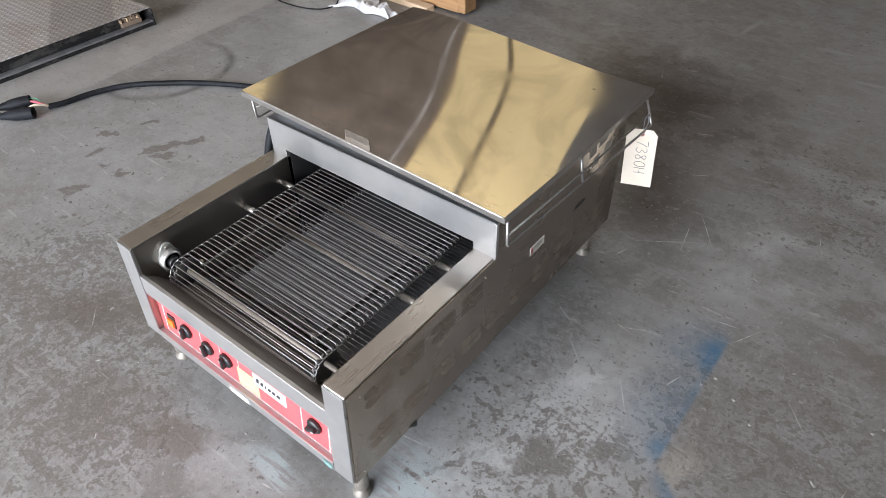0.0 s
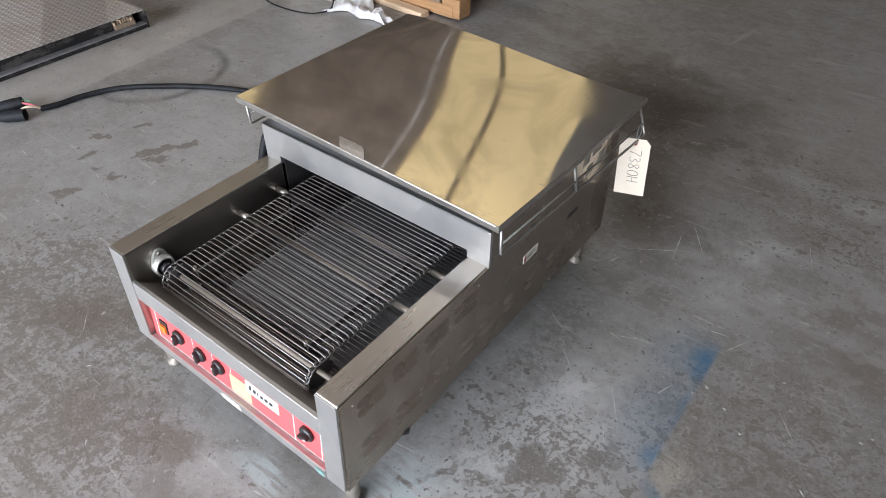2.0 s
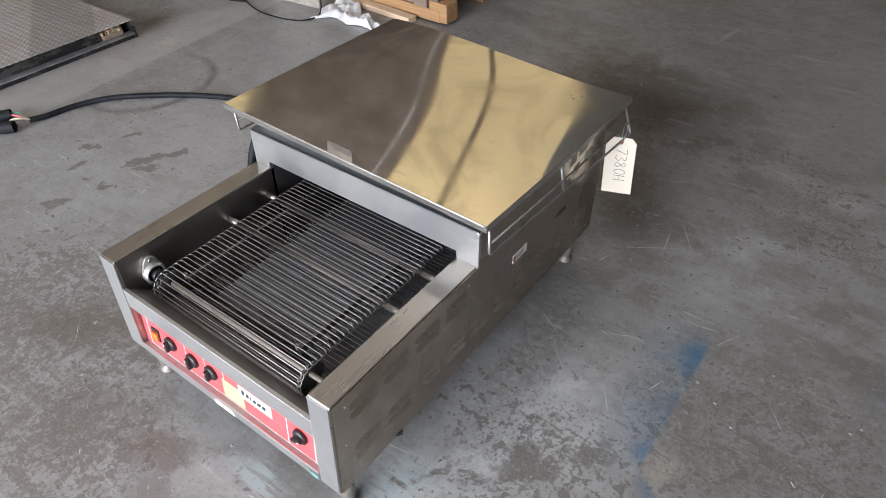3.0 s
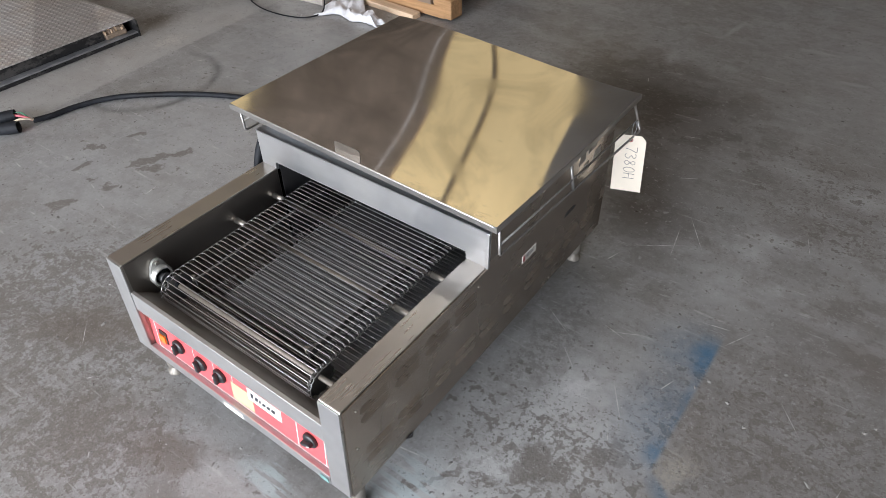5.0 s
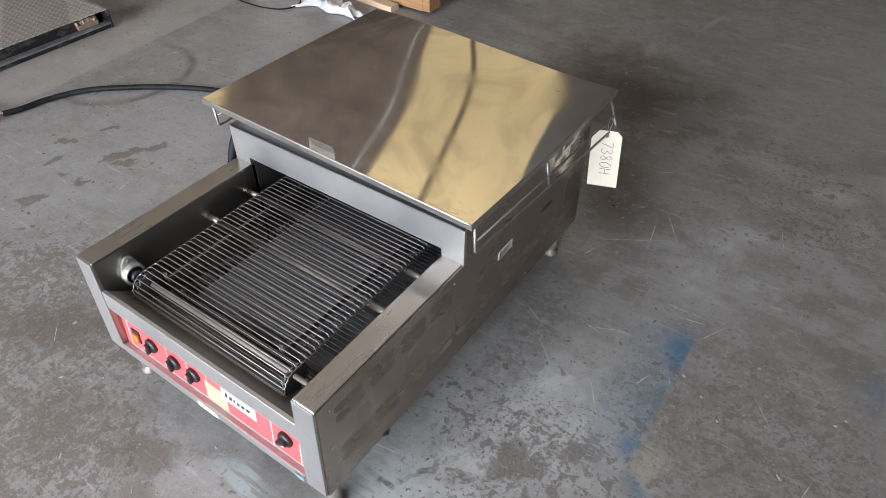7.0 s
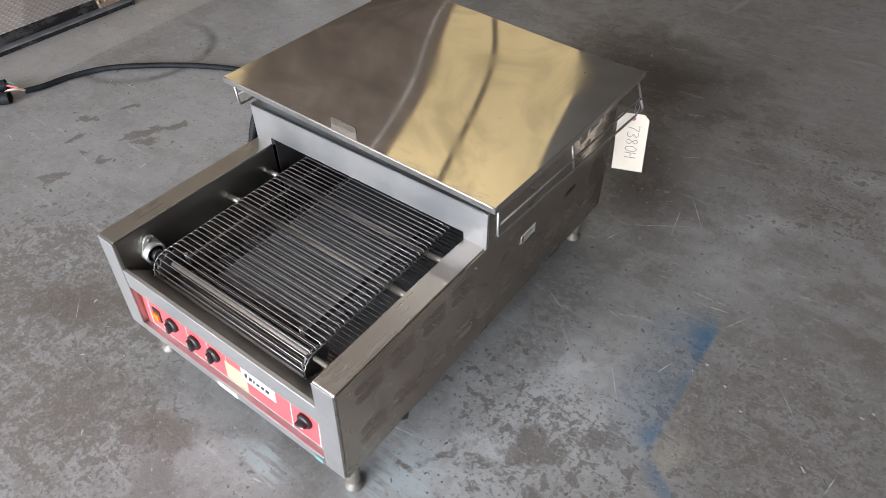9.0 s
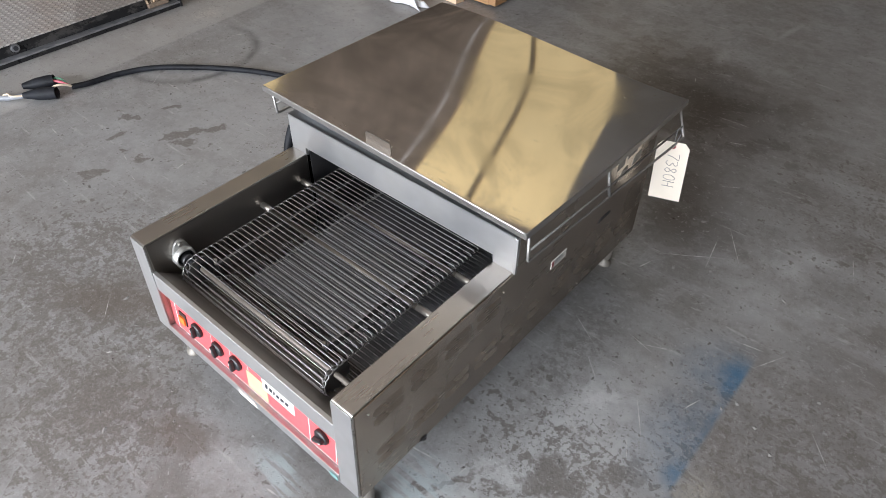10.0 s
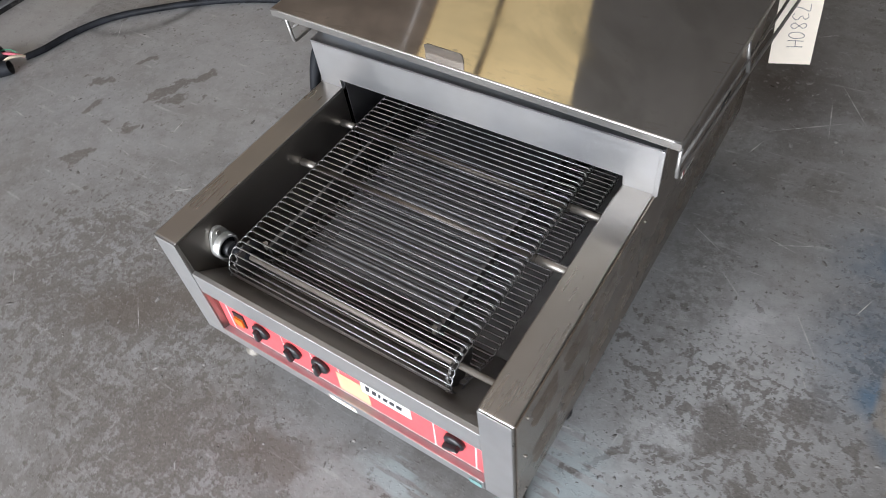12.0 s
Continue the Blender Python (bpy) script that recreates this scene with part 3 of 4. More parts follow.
def hall_box(name, u0, u1, v0, v1, z0, z1, material, label, category):
    bm = box(bmesh.new(), u0, u1, v0, v1, z0, z1)
    ob = part(name, bm, material)
    ob.rotation_euler = (0, 0, TURN)
    return tagged(ob, label, category, kind="structure")


U0, U1, V1, H = -9.0, 8.0, 14.0, 5.0
floor_sheet()
# Unseen walls added to close the hall; the right one is a warm reflector.
hall_box("wall_back", U0, U1, V1, V1 + 0.2, 0, H, WALL, "painted hall wall", "wall")
hall_box("wall_left", U0 - 0.2, U0, FRONT_V - 0.2, V1 + 0.2, 0, H, WALL, "painted hall wall", "wall")
hall_box("wall_right", U1, U1 + 0.2, FRONT_V - 0.2, V1 + 0.2, 0, H, WALL_TAN, "unseen hall wall, tan to warm the side louvres", "wall")
hall_box("wall_front_a", U0, DOOR_U0, FRONT_V - 0.2, FRONT_V, 0, H, WALL, "painted hall wall beside the open bay door", "wall")
hall_box("wall_front_b", DOOR_U1, U1, FRONT_V - 0.2, FRONT_V, 0, H, WALL, "painted hall wall beside the open bay door", "wall")
hall_box("wall_front_c", DOOR_U0, DOOR_U1, FRONT_V - 0.2, FRONT_V, DOOR_H, H, WALL, "painted hall wall over the open bay door", "wall")


def roof():
    """Roof sheets with gaps for the skylights, corrugated along the hall; purlins under it."""
    bm = bmesh.new()
    strips = [(-7.2, -5.05), (-2.46, -0.40)]
    v_in = 5.75
    edges = [U0] + [e for s in strips for e in s] + [U1]
    for a, b in zip(edges[:-2:2], edges[1:-2:2]):
        box(bm, a, b, FRONT_V, V1, H, H + 0.1)
    bay = part("ceiling_bay", box(bmesh.new(), edges[-2], U1, FRONT_V, V1, H, H + 0.1), ROOF_GREY)
    bay.rotation_euler = (0, 0, TURN)
    tagged(bay, "grey galvanised roof underside", "ceiling", kind="structure")
    ends = [8.4, 12.5]
    for (a, b), v_out in zip(strips, ends):
        box(bm, a, b, FRONT_V, v_in, H, H + 0.1)
        box(bm, a, b, v_out, V1, H, H + 0.1)
    ob = part("ceiling", bm, ROOF)
    ob.rotation_euler = (0, 0, TURN)
    tagged(ob, "brown roof underside with skylight openings", "ceiling", kind="structure")
    for i, (a, b) in enumerate(strips):
        v_out = ends[i]
        bm = box(bmesh.new(), a + 0.003, b - 0.003, v_in + 0.003, v_out - 0.003, H + 0.03, H + 0.05)
        sk = part("window_%d" % (i + 1), bm, SKYLIGHT)
        sk.rotation_euler = (0, 0, TURN)
        tagged(sk, "yellowed translucent skylight strip in the roof", "skylight", kind="structure")
        bm = box(bmesh.new(), (a + b) / 2 - 0.205, (a + b) / 2 - 0.145, v_in - 0.3, 13.0, H - 0.06, H + 0.02)
        rib = part("trim", bm, BEAM)
        rib.rotation_euler = (0, 0, TURN)
        tagged(rib, "dark steel rib under the skylight", "rib", kind="structure")

    # Added glowing strip under the roof; it draws the pale line in the lid.
    pale_line = part("roof_glow_line", box(bmesh.new(), -2.70, -2.678, 2.0, 13.0, H - 0.012, H - 0.002), GLOW_LINE)
    pale_line.rotation_euler = (0, 0, TURN)
    tagged(pale_line, "thin glowing strip added for the pale line mirrored in the lid", "skylight", kind="structure")
    lamp = thing("strip_light", "long strip light with white housing under the roof", "light", (-2.7, 4.22, H))
    part("housing", box(bmesh.new(), -1.75, 1.75, -0.19, 0.19, -0.08, -0.001, 0.004), WHITE, lamp)
    part("diffuser", box(bmesh.new(), -1.73, 1.73, -0.17, 0.17, -0.10, -0.081, 0.004), STRIP, lamp, "glowing white diffuser")


roof()

# ---- the conveyor broiler ----
W, DEPTH, TOP, BOT = 0.74, 1.11, 0.403, 0.117
CHEEK = 0.059
HOOD_Y, HOOD_TOP = 0.479, 0.505
IN_L, IN_R = -W + CHEEK, -CHEEK
LEAN = radians(0.86)               # it stands a little higher on one side

broiler = thing("conveyor_broiler", "stainless steel conveyor broiler with wire belt and red control panel", "broiler", (-W / 2 - 0.005, DEPTH / 2, W / 2 * math.sin(LEAN)))
broiler.rotation_euler = (0, LEAN, 0)


def bpart(name, bm, material, parent=None, label=""):
    """A part of the broiler, in the hall's own coordinates."""
    ob = part(name, bm, material, parent or broiler, label)
    if parent is None:
        ob.location = (W / 2, -DEPTH / 2, 0)
    return ob


def side_panel(x, out, label):
    """One long side sheet with rows of pressed louvres and screws."""
    t = 0.003 * out
    pts = [(x, -0.006, BOT), (x, DEPTH, BOT - 0.006), (x, DEPTH, 0.500), (x, HOOD_Y + 0.012, 0.500), (x, HOOD_Y + 0.012, TOP - 0.004), (x, 0.004, TOP - 0.004)]
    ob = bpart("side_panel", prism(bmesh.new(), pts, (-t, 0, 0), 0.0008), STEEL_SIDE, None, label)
    bm = bmesh.new()
    n, k, length, height, bulge = 14, 10, 0.086, 0.021, 0.0046
    rows = []
    for i in range(n + 1):
        s = i / n * 2 - 1
        env = (1 - s ** 12) ** 0.8 if abs(s) < 1 else 0.0
        rows.append([bm.verts.new((out * (-0.0004 + bulge * env * ((j / (k - 1)) ** 0.8 if j < k else 0.0)), s * length / 2, (0.5 - j / k) * height * (0.7 + 0.3 * env))) for j in range(k + 1)])
    for a, b in zip(rows, rows[1:]):
        for j in range(k):
            bm.faces.new((a[j], a[j + 1], b[j + 1], b[j])).smooth = True
    me = mesh_of("louvre", bm, STEEL_SIDE)
    spots = [(0.088 + 0.103 * i, z) for i in range(4) for z in (0.358, 0.330)] + [(0.088 + 0.103 * i, z) for i in range(10) for z in (0.222, 0.192)]
    for y, z in spots:
        piece("louvre", me, ob, Matrix.Translation((x, y, z)))
    me = mesh_of("screw", tube(bmesh.new(), [(0, 0, 0), (out * 0.002, 0, 0), (out * 0.003, 0, 0)], [0.0028, 0.0026, 0.0014], 8), STEEL_ROD)
    for y, z in [(0.035, 0.374), (0.024, 0.262), (0.445, 0.372), (0.02, 0.135), (0.40, 0.130), (0.80, 0.126)]:
        piece("screw", me, ob, Matrix.Translation((x, y, z)))
    return ob


right = side_panel(0.0, 1, "brushed steel side sheet with pressed louvres")
left = side_panel(-W, -1, "brushed steel side sheet with pressed louvres")
# rating label and punched slot on the side sheet
bpart("rating_label", prism(bmesh.new(), [(0, 0.640, 0.297), (0, 0.704, 0.297), (0, 0.704, 0.322), (0, 0.640, 0.322)], (0.0012, 0, 0)), WHITE, right, "white rating label")
lab = bmesh.new()
for i in range(4):
    box(lab, 0.0012, 0.0016, 0.655, 0.655 + (0.040, 0.034, 0.042, 0.028)[i], 0.3165 - i * 0.0046, 0.3178 - i * 0.0046)
bpart("print", lab, INK, right)
bpart("label_stripe", box(bmesh.new(), 0.0012, 0.0016, 0.642, 0.651, 0.300, 0.319), MAROON, right)
# The slot is a dark plate on the sheet, standing for shaded depth.
bpart("slot", prism(bmesh.new(), [(0, 0.852, 0.303), (0, 0.905, 0.303), (0, 0.917, 0.309), (0, 0.905, 0.315), (0, 0.864, 0.315)], (0.0012, 0, 0)), DARK_GAP, right, "punched slot drawn as a dark plate")
res = bmesh.new()
for y0, y1, z0, z1 in [(0.90, 0.94, 0.44, 0.475), (0.95, 1.0, 0.452, 0.49), (0.925, 0.965, 0.40, 0.43), (0.985, 1.03, 0.415, 0.446)]:
    prism(res, [(0, y0, z0), (0, y1, z0 + 0.003), (0, y1 - 0.004, z1), (0, y0 + 0.006, z1 - 0.004)], (0.0009, 0, 0))
bpart("sticker_residue", res, RESIDUE, right, "torn sticker remains")
bpart("torn_edge", prism(bmesh.new(), [(0.001, 0.166, BOT + 0.004), (0.001, 0.19, BOT + 0.004), (0.001, 0.186, BOT - 0.014)], (0.0015, 0, 0)), DARK_GAP, right)


def cheek(x0, x1, label):
    """A hollow side wall of the feed end: front face, sloping a little, top and inner sheet."""
    prof = [(x0, -0.010, BOT + 0.002), (x0, 0.0, TOP - 0.003), (x0, 0.003, TOP), (x0, HOOD_Y + 0.003, TOP), (x0, HOOD_Y + 0.003, BOT + 0.03), (x0, 0.03, BOT + 0.002)]
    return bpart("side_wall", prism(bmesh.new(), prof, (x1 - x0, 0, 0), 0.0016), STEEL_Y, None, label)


def lit_front_plate(x0, x1):
    """A plate added on a side wall's front, lighter steel standing for door light."""
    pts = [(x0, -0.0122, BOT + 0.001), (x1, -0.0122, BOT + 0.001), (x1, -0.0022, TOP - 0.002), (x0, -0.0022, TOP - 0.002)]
    bpart("lit_front_plate", prism(bmesh.new(), pts, (0, 0.0018, 0), 0.0006), STEEL_X, None, "brushed front face in a lighter tone for its door light")


lit_front_plate(IN_R, -0.0045)
lit_front_plate(-W + 0.0045, IN_L)
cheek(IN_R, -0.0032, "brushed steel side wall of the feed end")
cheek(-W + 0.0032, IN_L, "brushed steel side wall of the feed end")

# hood over the burner chamber
hood = bmesh.new()
HL = -W + 0.005
prism(hood, [(HL, HOOD_Y, TOP - 0.006), (IN_L, HOOD_Y, TOP - 0.006), (IN_L, HOOD_Y, 0.424), (IN_R, HOOD_Y, 0.424), (IN_R, HOOD_Y, TOP - 0.006), (0.001, HOOD_Y, TOP - 0.006), (0.002, HOOD_Y, HOOD_TOP), (HL, HOOD_Y, HOOD_TOP)], (0, 0.010, 0), 0.001)
prism(hood, [(-W + 0.005, HOOD_Y, HOOD_TOP - 0.003), (0.002, HOOD_Y, HOOD_TOP - 0.003), (0.002, HOOD_Y + 0.03, HOOD_TOP - 0.003), (-W + 0.005, HOOD_Y + 0.03, HOOD_TOP - 0.003)], (0, 0, 0.003))
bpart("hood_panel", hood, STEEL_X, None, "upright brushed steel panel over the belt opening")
bpart("hood_flange", box(bmesh.new(), -0.004, 0.0045, HOOD_Y - 0.0035, HOOD_Y - 0.0005, TOP + 0.001, HOOD_TOP, 0.0008), STEEL_X, None, "folded edge of the hood panel")
# Dark strip set in the gap under the lid, standing for its shade.
bpart("gap_strip", box(bmesh.new(), -W + 0.012, -0.006, HOOD_Y + 0.032, HOOD_Y + 0.05, 0.49, 0.522), GAP_DARK, None, "dark strip standing for the shade under the lid")
shell = bmesh.new()
box(shell, -W + 0.004, -0.004, DEPTH - 0.012, DEPTH - 0.002, BOT, 0.50)
box(shell, -W + 0.004, -0.004, HOOD_Y + 0.052, DEPTH - 0.013, 0.470, 0.474)
bpart("rear_shell", shell, STEEL_X, None, "steel back and inner roof")
# Paler than bare steel in the unlit chamber, to lift the shade.
bpart("chamber_floor", box(bmesh.new(), -W + 0.004, -0.004, 0.02, DEPTH - 0.013, BOT + 0.006, BOT + 0.010), LIFTED_SHEET, None, "grey steel chamber floor, kept pale to lift its shade")
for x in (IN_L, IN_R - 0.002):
    bpart("chamber_lining", box(bmesh.new(), x, x + 0.002, HOOD_Y + 0.011, DEPTH - 0.02, BOT + 0.01, 0.46), STEEL_CHARCOAL, None, "dark chamber lining")
for x in (IN_L + 0.0005, IN_R - 0.002):
    bpart("wall_lining", box(bmesh.new(), x, x + 0.0015, 0.004, HOOD_Y - 0.002, 0.13, TOP - 0.004), STEEL_DARK, None, "dark inner wall sheet")

# sloping front tray, its lip, the control panel below it
tray = bmesh.new()
prism(tray, [(IN_L + 0.003, 0.0005, 0.318), (IN_R - 0.003, 0.0005, 0.318), (IN_R - 0.003, 0.20, 0.150), (IN_L + 0.003, 0.20, 0.150)], (0, 0.003, 0.002))
bpart("front_tray", tray, STEEL_TRAY, None, "sloping dark steel drip tray")
lip = prism(bmesh.new(), [(IN_L + 0.001, -0.006, 0.268), (IN_L + 0.001, -0.004, 0.322), (IN_L + 0.001, 0.006, 0.322), (IN_L + 0.001, 0.006, 0.268)], (IN_R - IN_L - 0.002, 0, 0), 0.0012)
bpart("front_lip", lip, STEEL_X, None, "bright brushed steel lip")
PT, PB, ZT, ZB = 0.015, 0.004, 0.268, 0.138            # control panel: depth and height at top and bottom
panel = prism(bmesh.new(), [(IN_L + 0.002, PB, ZB), (IN_R - 0.002, PB, ZB), (IN_R - 0.002, PT, ZT), (IN_L + 0.002, PT, ZT)], (0, 0.004, 0))
panel = bpart("control_panel", panel, RED, None, "red control panel overlay with white lines")


def on_panel(x, z, out=0.0):
    """A place on the control panel's face."""
    return Vector((x, PB + (PT - PB) * (z - ZB) / (ZT - ZB) - out, z))


def decal(name, x0, x1, z0, z1, material, thick=0.0008, label="", lift=0.0):
    bm = prism(bmesh.new(), [on_panel(x, z, lift) for x, z in ((x0, z0), (x1, z0), (x1, z1), (x0, z1))], (0, -thick, 0))
    return bpart(name, bm, material, panel, label)


for x0, x1, z0, z1 in [(-0.660, -0.658, 0.1425, 0.25), (-0.168, -0.166, 0.1425, 0.255), (-0.085, -0.083, 0.1425, 0.255), (-0.660, -0.075, 0.1405, 0.1425), (-0.513, -0.512, 0.165, 0.25), (-0.440, -0.439, 0.165, 0.25), (-0.373, -0.372, 0.165, 0.25)]:
    decal("white_line", x0, x1, z0, z1, WHITE, 0.0005)
decal("cream_strip", -0.653, -0.573, 0.246, 0.256, CREAM, 0.0006)
decal("cream_label", -0.380, -0.308, 0.148, 0.204, CREAM, 0.0008, "blank cream label")
logo = decal("name_plate", -0.321, -0.213, 0.187, 0.224, WHITE, 0.0014, "white name plate with dark bars")
for x, w, h in [(-0.312, 0.009, 0.017), (-0.298, 0.010, 0.014), (-0.284, 0.005, 0.014), (-0.274, 0.010, 0.011), (-0.260, 0.011, 0.012), (-0.245, 0.012, 0.012)]:
    bar = prism(bmesh.new(), [on_panel(x, 0.1985, 0.0014), on_panel(x + w, 0.1985, 0.0014), on_panel(x + w + 0.003, 0.1985 + h, 0.0014), on_panel(x + 0.003, 0.1985 + h, 0.0014)], (0, -0.0005, 0))
    bpart("dark_bar", bar, INK, panel)


def knob(x, z, turn):
    """A round moulded knob with a raised grip bar and a white pointer."""
    c = on_panel(x, z)
    bm = tube(bmesh.new(), [c, c + Vector((0, -0.006, 0)), c + Vector((0, -0.008, 0)), c + Vector((0, -0.010, 0))], [0.0200, 0.0200, 0.0185, 0.0155], 28)
    grip = box(bmesh.new(), -0.0055, 0.0055, -0.020, -0.008, -0.0170, 0.0170, 0.003)
    me = mesh_of("grip", grip, BLACK)
    ob = bpart("knob", bm, BLACK, panel, "black plastic knob")
    g = piece("grip", me, panel, Matrix.Translation(c) @ Matrix.Rotation(radians(turn), 4, "Y"))
    mark = box(bmesh.new(), -0.0010, 0.0010, -0.0208, -0.0202, 0.007, 0.0165)
    piece("pointer", mesh_of("pointer", mark, WHITE), panel, Matrix.Translation(c) @ Matrix.Rotation(radians(turn), 4, "Y"))
    return ob


for x, z, turn in [(-0.567, 0.196, 8), (-0.486, 0.192, -4), (-0.416, 0.198, 4), (-0.124, 0.201, 62)]:
    knob(x, z, turn)
decal("switch_frame", -0.642, -0.614, 0.172, 0.210, BLACK, 0.003, "black rocker switch frame")
decal("rocker", -0.639, -0.617, 0.176, 0.198, AMBER, 0.004, "amber rocker switch", 0.003)
shelf = prism(bmesh.new(), [(IN_L + 0.002, 0.014, 0.1365), (IN_L + 0.002, -0.0095, 0.1425), (IN_L + 0.002, -0.0095, 0.139), (IN_L + 0.002, 0.014, 0.133)], (IN_R - IN_L - 0.004, 0, 0))
bpart("panel_shelf", shelf, LEDGE, None, "steel ledge under the control panel")
strip = prism(bmesh.new(), [(IN_L + 0.001, -0.0085, 0.114), (IN_L + 0.001, -0.0085, 0.144), (IN_L + 0.001, -0.0115, 0.144), (IN_L + 0.001, -0.0115, 0.114)], (IN_R - IN_L - 0.004, 0, 0), 0.0008)
low = bpart("lower_lip", strip, STEEL_X, None, "bright lower lip of the front")
bpart("instruction_label", prism(bmesh.new(), [(-0.400, -0.0125, 0.118), (-0.335, -0.0125, 0.118), (-0.335, -0.0125, 0.136), (-0.400, -0.0125, 0.136)], (0, -0.0008, 0)), WHITE, low, "white printed label")
bpart("label_line", prism(bmesh.new(), [(-0.398, -0.0133, 0.130), (-0.337, -0.0133, 0.130), (-0.337, -0.0133, 0.1325), (-0.398, -0.0133, 0.1325)], (0, -0.0004, 0)), AMBER, low)
bpart("teal_label", prism(bmesh.new(), [(-0.090, -0.0125, 0.116), (-0.066, -0.0125, 0.116), (-0.066, -0.0125, 0.132), (-0.090, -0.0125, 0.132)], (0, -0.0008, 0)), TEAL, low, "teal sticker")


def leg(x, y):
    """A short adjustable leg: tapered tube, collar, round foot; it reaches the floor under the leaning body."""
    low = x * math.sin(LEAN)
    c = Vector((x, y, low))
    up = Vector((0, 0, 1))
    ob = bpart("leg", tube(bmesh.new(), [c + up * z for z in (0.028, 0.03, 0.070, BOT + 0.006 - low)], [0.016, 0.0165, 0.0185, 0.0195], 18), STEEL_LEG, None, "short round steel leg")
    bpart("foot", tube(bmesh.new(), [c + up * z for z in (0.0, 0.003, 0.010, 0.016, 0.028)], [0.018, 0.021, 0.021, 0.012, 0.011], 18), STEEL_LEG, ob)


for x, y in [(-0.032, 0.030), (-W + 0.045, 0.030), (-0.037, 1.045), (-W + 0.045, 1.045)]:
    leg(x, y)

# conveyor: shafts, rods, rails, belt
SHAFT_Y, SHAFT_Z, R_BELT, BELT_Z = 0.087, 0.300, 0.042, 0.342
BX0, BX1, PITCH = -0.638, -0.141, 0.0142
bpart("drive_shaft", tube(bmesh.new(), [(-0.615, 0.085, 0.311), (IN_R - 0.001, 0.085, 0.311)], 0.0060, 14), SLEEVE, None, "round pale steel drive shaft")
bpart("shaft_stub", tube(bmesh.new(), [(IN_L + 0.012, 0.079, 0.320), (-0.617, 0.085, 0.311)], 0.0085, 14), RUBBER, None, "greasy shaft stub")
for y in (0.318, 0.452, 0.62, 0.80):
    z = BELT_Z - 0.012
    # Darker between the belt's edges: grime plus the shade beneath the belt, painted.
    rod = bpart("support_rod", tube(bmesh.new(), [(BX0 - 0.004, y, z), (BX1 + 0.004, y, z)], 0.0080, 12), ROD_GRIMY_SHADED, None, "round support rod, grime and belt shade painted between its ends")
    for x0, x1 in ((IN_L + 0.001, BX0 - 0.004), (BX1 + 0.004, IN_R - 0.001)):
        bpart("rod_end", tube(bmesh.new(), [(x0, y, z), (x1, y, z)], 0.0082, 12), STEEL_ROD, rod, "bright rod end")
for x in (-0.595, -0.215):
    ob = bpart("support_rail", box(bmesh.new(), x - 0.004, x + 0.004, 0.115, 1.0, BELT_Z - 0.042, BELT_Z - 0.022, 0.001), STEEL_CHARCOAL, None, "flat steel rail under the belt")
    bpart("bolt", tube(bmesh.new(), [(x, 0.113, BELT_Z - 0.022), (x, 0.113, BELT_Z - 0.008)], 0.005, 8), STEEL_ROD, ob)
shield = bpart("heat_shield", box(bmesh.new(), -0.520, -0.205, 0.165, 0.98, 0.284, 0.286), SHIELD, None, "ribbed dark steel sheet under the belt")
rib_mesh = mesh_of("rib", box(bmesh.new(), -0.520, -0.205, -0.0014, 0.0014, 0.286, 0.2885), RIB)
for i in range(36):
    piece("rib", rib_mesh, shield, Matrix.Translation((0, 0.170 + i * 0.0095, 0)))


def belt_stations():
    """Where the belt's rods lie round its loop: (y, z, angle of travel)."""
    y_back = 1.0
    loop = [(y_back - i * 0.004, BELT_Z) for i in range(int((y_back - SHAFT_Y) / 0.004) + 1)]
    loop += [(SHAFT_Y - R_BELT * math.sin(a), SHAFT_Z + R_BELT * math.cos(a)) for a in [radians(3 * k) for k in range(1, 61)]]
    y, z = SHAFT_Y, SHAFT_Z - R_BELT
    while y < y_back:
        y += 0.004
        z += -0.004 * (0.55 if y < 0.16 else 0.08)
        loop.append((y, z))
    out, gone, goal = [], 0.0, 0.0
    for (y0, z0), (y1, z1) in zip(loop, loop[1:]):
        step = math.hypot(y1 - y0, z1 - z0)
        while goal <= gone + step:
            t = (goal - gone) / step
            out.append((y0 + (y1 - y0) * t, z0 + (z1 - z0) * t, math.atan2(z1 - z0, y1 - y0)))
            goal += PITCH
        gone += step
    return out


def conveyor_belt():
    """Rods with hooked ends, each gripping the next, round the whole loop."""
    r, h = 0.00145, PITCH
    x0, x1 = BX0 + 0.006, BX1 - 0.006
    bm = bmesh.new()
    end = [(0.0, 0.0, 0.0), (0.0035, 0.0012, 0.0012), (0.0052, h * 0.45, 0.0022), (0.0040, h - 0.001, 0.0030), (0.0005, h + 0.0026, 0.0020), (-0.0020, h + 0.0022, -0.0016), (-0.0010, h - 0.0012, -0.0028)]
    hook_r = [(x1 + a, b, c) for a, b, c in end]
    hook_l = [(x0 - a, b, c) for a, b, c in end[::-1]]
    tube(bm, hook_l + hook_r, r, 6)
    bm.verts.index_update()
    shape = [v.co.copy() for v in bm.verts]
    sides = [[v.index for v in f.verts] for f in bm.faces]
    def sooty_ends(mesh):
        mesh.materials.append(WIRE_END)
        for f in mesh.polygons:
            if f.center.x < x0 - 0.001 or f.center.x > x1 + 0.001 or abs(f.normal.x) > 0.5:
                f.material_index = 1
        return mesh

    clean = mesh_of("belt_rod", bm, STEEL_WIRE)
    me = sooty_ends(clean.copy())
    first, *others = [Matrix.Translation((0, y, z)) @ Matrix.Rotation(a, 4, "X") for y, z, a in belt_stations()]
    rest = bmesh.new()
    vs = [rest.verts.new(first @ p) for p in shape]
    for s in sides:
        rest.faces.new([vs[k] for k in s]).smooth = True
